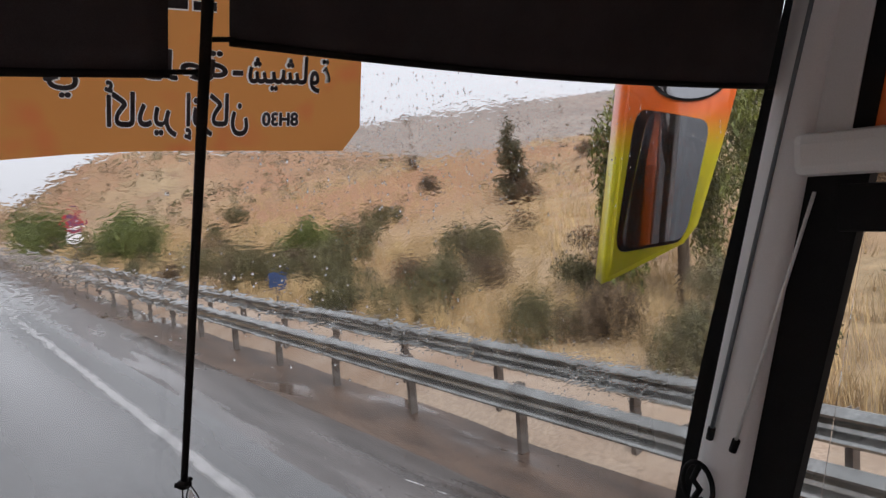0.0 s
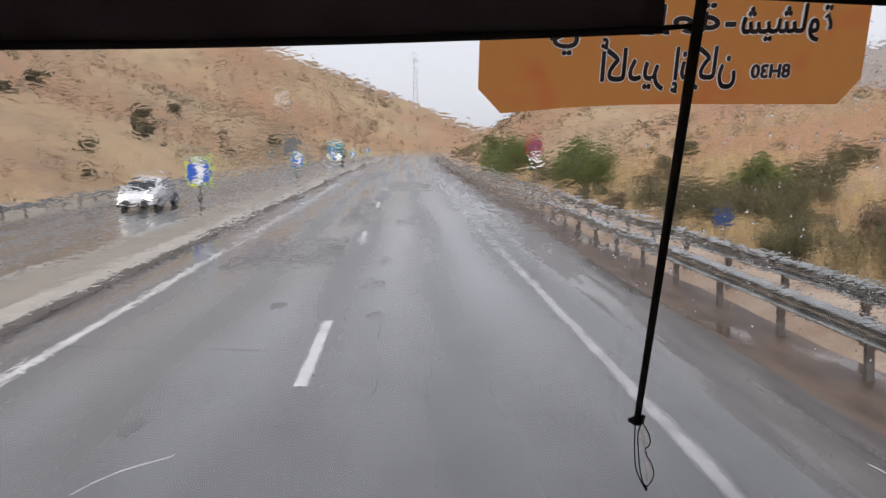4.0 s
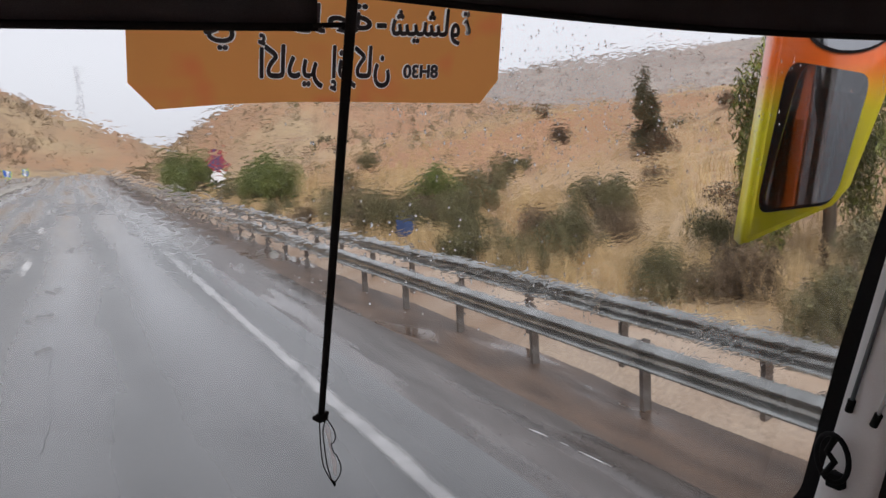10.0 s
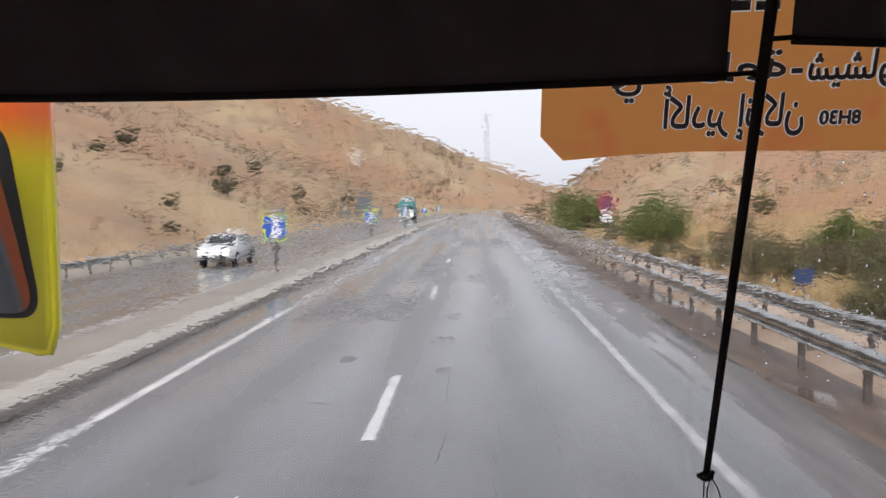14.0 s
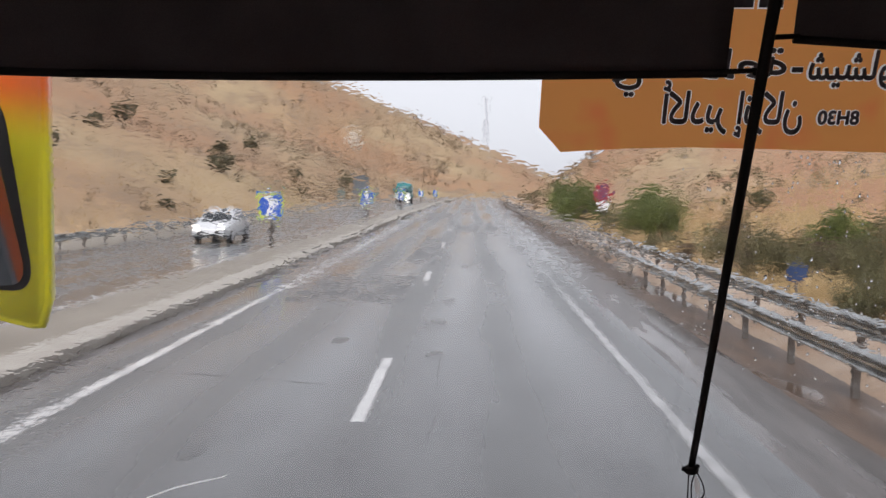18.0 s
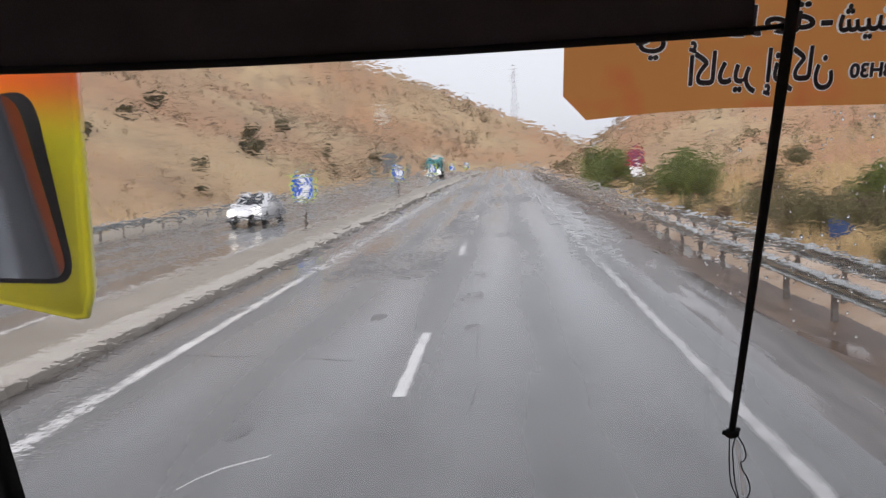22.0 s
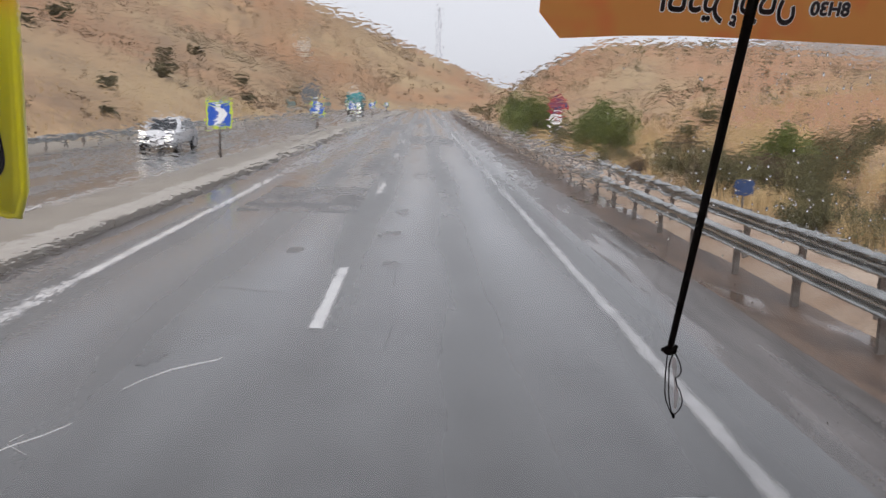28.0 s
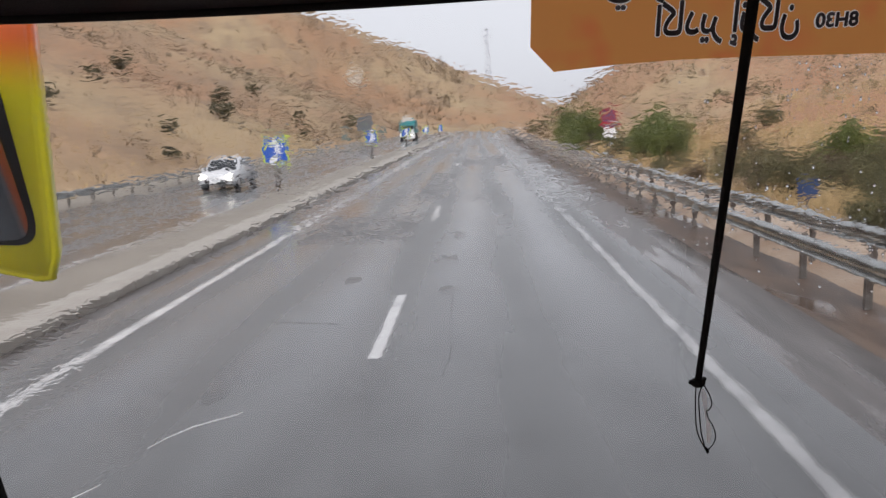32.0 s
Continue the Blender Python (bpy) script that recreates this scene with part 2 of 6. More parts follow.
LINE_WORN = road_paint("thin_worn_road_paint", (0.32, 0.32, 0.32), (0.22, 0.22, 0.222), 0.62)
LINE = road_paint("worn_road_paint", (0.54, 0.535, 0.53), (0.38, 0.38, 0.38), 0.44)
KERB = mat("wet_concrete_kerb", (0.36, 0.335, 0.295), 0.5, var=0.15, scale=1.5, fine=40, bump=0.003, color2=(0.30, 0.27, 0.235))
SAND = mat("pale_sand", (0.40, 0.312, 0.235), 0.6, var=0.2, scale=0.5, fine=20, bump=0.012, color2=(0.27, 0.18, 0.118))
MEDIAN = mat("median_dirt", (0.17, 0.145, 0.112), 0.5, var=0.25, scale=0.7, fine=18, bump=0.01, color2=(0.235, 0.205, 0.165))
STEEL = mat("galvanised_steel", (0.37, 0.38, 0.37), 0.24, 0.85, var=0.18, scale=1.2, fine=30, color2=(0.20, 0.20, 0.19))
BRIGHT = mat("bright_metal", (0.80, 0.80, 0.79), 0.4, 0.2, var=0.08, scale=8, fine=90)
WETBLADE = mat("wet_grey_wiper_steel", (0.66, 0.665, 0.66), 0.3, 0.2, var=0.2, scale=9, fine=60, color2=(0.42, 0.42, 0.42))
POST = mat("dull_steel_post", (0.20, 0.19, 0.18), 0.5, 0.4, var=0.25, scale=6, fine=40, color2=(0.12, 0.095, 0.08))
BLIND = mat("black_blind_fabric", (0.06, 0.049, 0.051), 0.85, var=0.2, scale=9, fine=700, bump=0.0004, spec=0.2)
ROD = mat("black_cord", (0.016, 0.013, 0.013), 0.7, var=0.25, scale=30, fine=500, bump=0.0003, spec=0.15)
SEAL = mat("black_rubber", (0.010, 0.010, 0.011), 0.65, var=0.2, scale=20, fine=200, spec=0.18)
TRIM = mat("grey_plastic_trim", (0.84, 0.825, 0.83), 0.55, var=0.04, scale=4, fine=400, bump=0.0002)
TRIM_LIGHT = mat("pale_plastic_trim", (0.84, 0.83, 0.82), 0.45, var=0.04, scale=4, fine=300, bump=0.0002)
CABIN = mat("grey_cabin_lining", (0.58, 0.56, 0.56), 0.8, var=0.12, scale=6, fine=200, bump=0.0005)
BODY = mat("white_bus_paint", (0.72, 0.71, 0.70), 0.3, var=0.05, scale=2, fine=40, coat=0.5)
ORANGE = mat("orange_lacquer", (0.90, 0.17, 0.015), 0.35, var=0.06, scale=8, fine=120, coat=0.4)
STRIPE = mat("orange_body_stripe", (0.95, 0.17, 0.015), 0.7, var=0.06, scale=3, fine=60, spec=0.05)
BLUE = mat("blue_reflective_sheet", (0.015, 0.09, 0.48), 0.3, var=0.08, scale=6, fine=60)
MARKER_BLUE = mat("faded_blue_sheet", (0.04, 0.07, 0.16), 0.4, var=0.25, scale=9, fine=60, color2=(0.03, 0.05, 0.12))
SIGNWHITE = mat("white_reflective_sheet", (0.78, 0.79, 0.80), 0.3, var=0.05, scale=6, fine=60)
SIGNYELLOW = mat("yellow_green_sheet", (0.55, 0.70, 0.03), 0.3, var=0.05, scale=6, fine=60)
SIGNRED = mat("red_reflective_sheet", (0.42, 0.035, 0.045), 0.3, var=0.08, scale=6, fine=60)
PANEL = mat("grey_sign_back", (0.15, 0.17, 0.19), 0.4, 0.3, var=0.1, scale=3, fine=30)
TEALBACK = mat("grey_green_sign_back", (0.16, 0.22, 0.21), 0.45, 0.2, var=0.15, scale=5, fine=40)
INK = mat("dark_grey_ink", (0.10, 0.085, 0.09), 0.6, var=0.1, scale=30, fine=200)
LEAF_GREEN = mat("green_shrub_leaf", (0.145, 0.17, 0.04), 0.6, var=0.5, scale=0.8, fine=30, color2=(0.072, 0.098, 0.022), per="island")
LEAF_WILLOW = mat("yellow_green_hanging_leaf", (0.155, 0.172, 0.033), 0.6, var=0.5, scale=0.7, fine=30, color2=(0.055, 0.07, 0.015), per="island")
LEAF_OLIVE = mat("olive_scrub_leaf", (0.14, 0.124, 0.058), 0.75, var=0.5, scale=0.8, fine=30, color2=(0.08, 0.078, 0.034), per="island")
LEAF_BROWN = mat("brown_scrub_leaf", (0.15, 0.104, 0.062), 0.8, var=0.5, scale=0.8, fine=30, color2=(0.068, 0.048, 0.03), per="island")
LEAF_SCRUB = mat("dry_hill_scrub_leaf", (0.235, 0.165, 0.098), 0.85, var=0.45, scale=0.3, fine=20, color2=(0.15, 0.108, 0.066), per="island")
LEAF_HILL = mat("dusty_hill_shrub_leaf", (0.135, 0.118, 0.062), 0.8, var=0.45, scale=0.8, fine=30, color2=(0.088, 0.08, 0.044), per="island")
LEAF_DARK = mat("dark_conifer_needle", (0.095, 0.085, 0.042), 0.7, var=0.5, scale=0.8, fine=30, color2=(0.06, 0.058, 0.028), per="island")
STRAW = mat("dry_straw_grass", (0.50, 0.37, 0.19), 0.8, var=0.35, scale=0.6, fine=20, color2=(0.36, 0.25, 0.13), per="island")
BARK = mat("grey_brown_bark", (0.12, 0.09, 0.065), 0.85, var=0.3, scale=6, fine=40, bump=0.01)
STONE = mat("pale_limestone", (0.50, 0.43, 0.35), 0.8, var=0.2, scale=2, fine=20, bump=0.02, per="object")
CARWHITE = mat("white_car_paint", (0.56, 0.57, 0.59), 0.25, var=0.03, scale=2, fine=30, coat=0.6)
TEAL = mat("teal_truck_paint", (0.03, 0.24, 0.26), 0.4, var=0.15, scale=2, fine=20)
GLASSDARK = mat("dark_vehicle_glass", (0.02, 0.024, 0.028), 0.08, var=0.1, scale=3, fine=20)
CANVAS = mat("pale_canvas_sheet", (0.45, 0.42, 0.38), 0.8, var=0.2, scale=2, fine=20, bump=0.02)
TYRE = mat("black_tyre", (0.02, 0.02, 0.02), 0.8, var=0.2, scale=10, fine=80)
CHROME = mat("grey_rim", (0.5, 0.5, 0.52), 0.3, 0.9, var=0.1, scale=8, fine=40)


def plain(name, color, rough):
    m = bpy.data.materials.new(name)
    m.use_nodes = True
    b = m.node_tree.nodes["Principled BSDF"]
    b.inputs["Base Color"].default_value, b.inputs["Roughness"].default_value = (*color, 1), rough
    return m, m.node_tree, b


# mirror glass
MIRROR, _, mb = plain("mirror_glass", (0.31, 0.32, 0.34), 0.03)
mb.inputs["Metallic"].default_value = 1.0
MIRROR_DARK, _, mb = plain("dark_mirror_glass", (0.185, 0.205, 0.235), 0.03)      # the driver's side, darker and bluer than the other
mb.inputs["Metallic"].default_value = 1.0

# headlamps that are switched on
LAMP, _, lb = plain("lit_headlamp", (0.9, 0.9, 0.85), 0.2)
lb.inputs["Emission Color"].default_value, lb.inputs["Emission Strength"].default_value = (1.0, 0.93, 0.78, 1), 2.2

# printed plastic notice, lit from behind by the sky
NOTICE, nt, nb = plain("orange_notice_film", (0.40, 0.165, 0.048), 0.5)
n_noise = nt.nodes.new("ShaderNodeTexNoise")
n_noise.inputs["Scale"].default_value, n_noise.inputs["Detail"].default_value = 9.0, 2.0
n_tc = nt.nodes.new("ShaderNodeTexCoord")
nt.links.new(n_tc.outputs["Object"], n_noise.inputs["Vector"])
n_map = nt.nodes.new("ShaderNodeMapRange")
n_map.inputs[1].default_value, n_map.inputs[2].default_value = 0.55, 0.72
nt.links.new(n_noise.outputs[0], n_map.inputs[0])
n_mix = nt.nodes.new("ShaderNodeMix")
n_mix.data_type = "RGBA"
n_mix.inputs[6].default_value, n_mix.inputs[7].default_value = (0.95, 0.405, 0.122, 1), (0.98, 0.31, 0.11, 1)
nt.links.new(n_map.outputs[0], n_mix.inputs[0])
n_tr, n_df, n_ms = nt.nodes.new("ShaderNodeBsdfTranslucent"), nt.nodes.new("ShaderNodeBsdfDiffuse"), nt.nodes.new("ShaderNodeMixShader")
nt.links.new(n_mix.outputs[2], n_tr.inputs[0])
nt.links.new(n_mix.outputs[2], n_df.inputs[0])
n_ms.inputs[0].default_value = 0.08
nt.links.new(n_tr.outputs[0], n_ms.inputs[1])
nt.links.new(n_df.outputs[0], n_ms.inputs[2])
nt.links.new(n_ms.outputs[0], nt.nodes["Material Output"].inputs[0])


def lit_through(name, color, share):
    """A thin pale stuff that the daylight shines through."""
    m, t, _ = plain(name, color, 0.5)
    tr, df, ms = t.nodes.new("ShaderNodeBsdfTranslucent"), t.nodes.new("ShaderNodeBsdfDiffuse"), t.nodes.new("ShaderNodeMixShader")
    tr.inputs[0].default_value = df.inputs[0].default_value = (*color, 1)
    ms.inputs[0].default_value = share
    t.links.new(tr.outputs[0], ms.inputs[1])
    t.links.new(df.outputs[0], ms.inputs[2])
    t.links.new(ms.outputs[0], t.nodes["Material Output"].inputs[0])
    return m


HALO = lit_through("pale_letter_outline", (0.98, 0.93, 0.88), 0.05)
WHITE = lit_through("white_scratch", (1.0, 1.0, 1.0), 0.02)


def glass(name, ior, tint=(1, 1, 1)):
    m = bpy.data.materials.new(name)
    m.use_nodes = True
    t = m.node_tree
    t.nodes.remove(t.nodes["Principled BSDF"])
    g = t.nodes.new("ShaderNodeBsdfGlass")
    g.inputs["Color"].default_value, g.inputs["Roughness"].default_value, g.inputs["IOR"].default_value = (*tint, 1), 0.0, ior
    t.links.new(g.outputs[0], t.nodes["Material Output"].inputs[0])
    return m, t, g


PANE, _, _ = glass("window_glass", 1.45, (0.97, 0.98, 0.98))
FILM = lit_through("milky_plastic_film", (0.95, 0.93, 0.93), 0.15)


def dimmed(name, through_it, share):
    """Tinted glass without gloss: dark stuff that lets a share of the light straight through."""
    m, t, p = plain(name, (0.02, 0.02, 0.022), 0.4)
    tr, ms = t.nodes.new("ShaderNodeBsdfTransparent"), t.nodes.new("ShaderNodeMixShader")
    tr.inputs[0].default_value, ms.inputs[0].default_value = (*through_it, 1), share
    t.links.new(p.outputs[0], ms.inputs[1])
    t.links.new(tr.outputs[0], ms.inputs[2])
    t.links.new(ms.outputs[0], t.nodes["Material Output"].inputs[0])
    return m


SMOKED = dimmed("smoked_side_glass", (0.75, 0.76, 0.77), 0.7)
CLEAR = dimmed("lightly_tinted_glass", (0.92, 0.93, 0.93), 0.92)
DROP, _, _ = glass("rain_water", 1.33)
# the wet outer face of the windscreen: ripples of running water
WET, gt, gg = glass("wet_windscreen_glass", 1.45, (0.98, 0.985, 0.985))
g_tc, g_map = gt.nodes.new("ShaderNodeTexCoord"), gt.nodes.new("ShaderNodeMapping")
g_map.inputs["Scale"].default_value, g_map.inputs["Rotation"].default_value = (62, 1, 125), (0, radians(18), 0)
gt.links.new(g_tc.outputs["Object"], g_map.inputs[0])
g_n = gt.nodes.new("ShaderNodeTexNoise")
g_n.inputs["Scale"].default_value, g_n.inputs["Detail"].default_value, g_n.inputs["Distortion"].default_value = 1.0, 1.3, 0.7
gt.links.new(g_map.outputs[0], g_n.inputs["Vector"])
# more water in some stretches than in others
g_n2 = gt.nodes.new("ShaderNodeTexNoise")
g_n2.inputs["Scale"].default_value, g_n2.inputs["Detail"].default_value = 5.0, 2.0
gt.links.new(g_tc.outputs["Object"], g_n2.inputs["Vector"])
g_sep = gt.nodes.new("ShaderNodeSeparateXYZ")
gt.links.new(g_tc.outputs["Object"], g_sep.inputs[0])
g_band = gt.nodes.new("ShaderNodeMapRange")          # the upper part, above the wiped field
g_band.interpolation_type = "SMOOTHSTEP"
g_band.inputs[1].default_value, g_band.inputs[2].default_value = 2.22, 2.44
g_off, g_pos, g_low = (gt.nodes.new("ShaderNodeMath") for _ in range(3))     # it reaches lower towards the door
g_off.operation, g_off.inputs[1].default_value = "SUBTRACT", 0.3
g_pos.operation, g_pos.inputs[1].default_value = "MAXIMUM", 0.0
g_low.operation, g_low.inputs[1].default_value = "MULTIPLY_ADD", 0.40
gt.links.new(g_sep.outputs[0], g_off.inputs[0])
gt.links.new(g_off.outputs[0], g_pos.inputs[0])
gt.links.new(g_pos.outputs[0], g_low.inputs[0])
gt.links.new(g_sep.outputs[2], g_low.inputs[2])
gt.links.new(g_low.outputs[0], g_band.inputs[0])
g_side = gt.nodes.new("ShaderNodeMapRange")          # the unwiped side
g_side.interpolation_type = "SMOOTHSTEP"
g_side.inputs[1].default_value, g_side.inputs[2].default_value = -0.72, -1.05
g_side.inputs[4].default_value = 0.7
gt.links.new(g_sep.outputs[0], g_side.inputs[0])
g_max = gt.nodes.new("ShaderNodeMath")
g_max.operation = "MAXIMUM"
gt.links.new(g_band.outputs[0], g_max.inputs[0])
gt.links.new(g_side.outputs[0], g_max.inputs[1])
g_patch = gt.nodes.new("ShaderNodeMapRange")
g_patch.inputs[1].default_value, g_patch.inputs[2].default_value = 0.35, 0.65
g_patch.inputs[3].default_value, g_patch.inputs[4].default_value = 0.2, 1.0
gt.links.new(g_n2.outputs[0], g_patch.inputs[0])
g_mul = gt.nodes.new("ShaderNodeMath")
g_mul.operation = "MULTIPLY"
gt.links.new(g_max.outputs[0], g_mul.inputs[0])
gt.links.new(g_patch.outputs[0], g_mul.inputs[1])
g_floor = gt.nodes.new("ShaderNodeMath")
g_floor.operation, g_floor.inputs[1].default_value = "MAXIMUM", 0.06
gt.links.new(g_mul.outputs[0], g_floor.inputs[0])
# little water at the outer upper corners
calm = []
for lo, hi in ((-0.93, -1.0), (0.95, 1.03)):
    c = gt.nodes.new("ShaderNodeMapRange")
    c.interpolation_type = "SMOOTHSTEP"
    c.inputs[1].default_value, c.inputs[2].default_value = lo, hi
    gt.links.new(g_sep.outputs[0], c.inputs[0])
    calm.append(c)
g_corner, g_keep, g_left = (gt.nodes.new("ShaderNodeMath") for _ in range(3))
g_up = gt.nodes.new("ShaderNodeMapRange")
g_up.inputs[1].default_value, g_up.inputs[2].default_value, g_up.inputs[4].default_value = 2.25, 2.33, 0.93
gt.links.new(g_sep.outputs[2], g_up.inputs[0])
g_corner.operation, g_keep.operation, g_left.operation = "MAXIMUM", "MULTIPLY", "SUBTRACT"
gt.links.new(calm[0].outputs[0], g_corner.inputs[0])
gt.links.new(calm[1].outputs[0], g_corner.inputs[1])
gt.links.new(g_corner.outputs[0], g_keep.inputs[0])
gt.links.new(g_up.outputs[0], g_keep.inputs[1])
g_left.inputs[0].default_value = 1.0
gt.links.new(g_keep.outputs[0], g_left.inputs[1])
g_rest = gt.nodes.new("ShaderNodeMath")
g_rest.operation = "MULTIPLY"
gt.links.new(g_floor.outputs[0], g_rest.inputs[0])
gt.links.new(g_left.outputs[0], g_rest.inputs[1])
g_b = gt.nodes.new("ShaderNodeBump")
g_b.inputs["Distance"].default_value = RIPPLE
gt.links.new(g_rest.outputs[0], g_b.inputs["Strength"])
gt.links.new(g_n.outputs[0], g_b.inputs["Height"])
gt.links.new(g_b.outputs[0], gg.inputs["Normal"])
g_blur = gt.nodes.new("ShaderNodeMapRange")          # a fine film of spray that softens the view
g_blur.inputs[3].default_value, g_blur.inputs[4].default_value = 0.018, 0.042
gt.links.new(g_rest.outputs[0], g_blur.inputs[0])
gt.links.new(g_blur.outputs[0], gg.inputs["Roughness"])


def earth(name, a, b, c, scale, fine, bump, red=None):
    """Dry hillside: two earth colours and a third in patches, with grain and relief."""
    m = bpy.data.materials.new(name)
    m.use_nodes = True
    t = m.node_tree
    p = t.nodes["Principled BSDF"]
    p.inputs["Roughness"].default_value, p.inputs["Specular IOR Level"].default_value = 0.9, 0.15
    tc = t.nodes.new("ShaderNodeTexCoord")
    n1, n2, n3 = (t.nodes.new("ShaderNodeTexNoise") for _ in range(3))
    for n, s, d in ((n1, scale, 6), (n2, scale * 5.3, 6), (n3, fine, 4)):
        n.inputs["Scale"].default_value, n.inputs["Detail"].default_value = s, d
        t.links.new(tc.outputs["Object"], n.inputs["Vector"])
    m1, m2 = t.nodes.new("ShaderNodeMix"), t.nodes.new("ShaderNodeMix")
    r1, r2, r3 = (t.nodes.new("ShaderNodeMapRange") for _ in range(3))
    for r, lo, hi in ((r1, 0.40, 0.62), (r2, 0.47, 0.68), (r3, 0.3, 0.7)):
        r.inputs[1].default_value, r.inputs[2].default_value = lo, hi
    r3.inputs[3].default_value, r3.inputs[4].default_value = 0.74, 1.24
    for n, r in ((n1, r1), (n2, r2), (n3, r3)):
        t.links.new(n.outputs[0], r.inputs[0])
    m1.data_type = m2.data_type = "RGBA"
    m1.inputs[6].default_value, m1.inputs[7].default_value = (*a, 1), (*b, 1)
    m2.inputs[7].default_value = (*c, 1)
    t.links.new(r1.outputs[0], m1.inputs[0])
    t.links.new(r2.outputs[0], m2.inputs[0])
    t.links.new(m1.outputs[2], m2.inputs[6])
    h = t.nodes.new("ShaderNodeHueSaturation")
    tan = m2.outputs[2]
    if red:                                          # bare red soil that comes through on the slope to the right of the road
        sep, side, soil, both, m3 = (t.nodes.new("ShaderNode" + k) for k in ("SeparateXYZ", "MapRange", "MapRange", "Math", "Mix"))
        n4 = t.nodes.new("ShaderNodeTexNoise")
        n4.inputs["Scale"].default_value, n4.inputs["Detail"].default_value, n4.inputs["Distortion"].default_value = 0.06, 7, 0.6
        t.links.new(tc.outputs["Object"], n4.inputs["Vector"])
        t.links.new(tc.outputs["Object"], sep.inputs[0])
        side.inputs[1].default_value, side.inputs[2].default_value, side.inputs[4].default_value = 8, 20, 0.85
        soil.inputs[1].default_value, soil.inputs[2].default_value = 0.42, 0.60
        t.links.new(sep.outputs[0], side.inputs[0])
        t.links.new(n4.outputs[0], soil.inputs[0])
        both.operation, m3.data_type = "MULTIPLY", "RGBA"
        t.links.new(side.outputs[0], both.inputs[0])
        t.links.new(soil.outputs[0], both.inputs[1])
        m3.inputs[7].default_value = (*red, 1)
        t.links.new(both.outputs[0], m3.inputs[0])
        t.links.new(tan, m3.inputs[6])
        tan = m3.outputs[2]
    t.links.new(tan, h.inputs["Color"])
    t.links.new(r3.outputs[0], h.inputs["Value"])
    t.links.new(h.outputs[0], p.inputs["Base Color"])
    bp = t.nodes.new("ShaderNodeBump")
    bp.inputs["Distance"].default_value, bp.inputs["Strength"].default_value = bump, 0.8
    t.links.new(n3.outputs[0], bp.inputs["Height"])
    t.links.new(bp.outputs[0], p.inputs["Normal"])
    return m


HILL = earth("dry_hillside", (0.372, 0.278, 0.168), (0.345, 0.205, 0.12), (0.225, 0.16, 0.108), 0.022, 1.5, 0.14, (0.335, 0.185, 0.11))
# far mountain: distance haze is put into these colours, greyer and paler than rock
HAZED_ROCK = earth("haze_greyed_mountain", (0.33, 0.285, 0.25), (0.28, 0.24, 0.215), (0.22, 0.195, 0.18), 0.02, 0.5, 0.6)


# ---- mesh helpers ----
def part(name, bm, material, parent=None, label="", smooth=False):
    me = bpy.data.meshes.new(name)
    bm.to_mesh(me)
    bm.free()
    me.materials.append(material)
    if smooth:
        me.polygons.foreach_set("use_smooth", [True] * len(me.polygons))
    ob = new(name, me)
    ob.parent = parent
    return tagged(ob, label)


def shared(name, me, parent, m):
    ob = new(name, me)
    ob.parent = parent
    ob.matrix_basis = m
    return ob


def raw(name, verts, faces, material, parent=None, smooth=False):
    me = bpy.data.meshes.new(name)
    me.from_pydata([tuple(v) for v in verts], [], [tuple(f) for f in faces])
    me.materials.append(material)
    if smooth:
        me.polygons.foreach_set("use_smooth", [True] * len(me.polygons))
    ob = new(name, me)
    ob.parent = parent
    return ob


def box(bm, x0, x1, y0, y1, z0, z1, bevel=0.0, m=None):
    made = bmesh.ops.create_cube(bm, size=1.0)["verts"]
    bmesh.ops.scale(bm, verts=made, vec=(x1 - x0, y1 - y0, z1 - z0))
    bmesh.ops.translate(bm, verts=made, vec=((x0 + x1) / 2, (y0 + y1) / 2, (z0 + z1) / 2))
    if bevel:
        edges = list({e for v in made for e in v.link_edges})
        out = bmesh.ops.bevel(bm, geom=edges, offset=bevel, segments=2, affect="EDGES", profile=0.6)
        made = list({v for f in out["faces"] for v in f.verts} | {v for v in made if v.is_valid})
    if m is not None:
        bmesh.ops.transform(bm, matrix=m, verts=made)
    return bm


def tube(bm, pts, r, sides=8, caps=True):
    """A round tube along points; r: one radius or one each."""
    pts = [Vector(p) for p in pts]
    rings = []
    for i, p in enumerate(pts):
        d = (pts[min(i + 1, len(pts) - 1)] - pts[max(i - 1, 0)]).normalized()
        a = d.cross(Vector((0.3, 0.9, 0.31))).normalized()
        b = d.cross(a)
        rad = r[i] if isinstance(r, (list, tuple)) else r
        rings.append([bm.verts.new(p + rad * (math.cos(k * math.tau / sides) * a + math.sin(k * math.tau / sides) * b)) for k in range(sides)])
    for ra, rb in zip(rings, rings[1:]):
        for k in range(sides):
            bm.faces.new((ra[k], ra[(k + 1) % sides], rb[(k + 1) % sides], rb[k]))
    if caps:
        bm.faces.new(rings[0][::-1])
        bm.faces.new(rings[-1])
    return bm


def strip(bm, left, right, thick=None):
    """A ribbon between two rows of points; thick: a vector that gives it depth."""
    a = [bm.verts.new(p) for p in left]
    b = [bm.verts.new(p) for p in right]
    for i in range(len(a) - 1):
        bm.faces.new((a[i], b[i], b[i + 1], a[i + 1]))
    if thick is not None:
        out = bmesh.ops.extrude_face_region(bm, geom=list(bm.faces))
        bmesh.ops.translate(bm, verts=[g for g in out["geom"] if isinstance(g, bmesh.types.BMVert)], vec=thick)
        bmesh.ops.recalc_face_normals(bm, faces=bm.faces)
    return bm


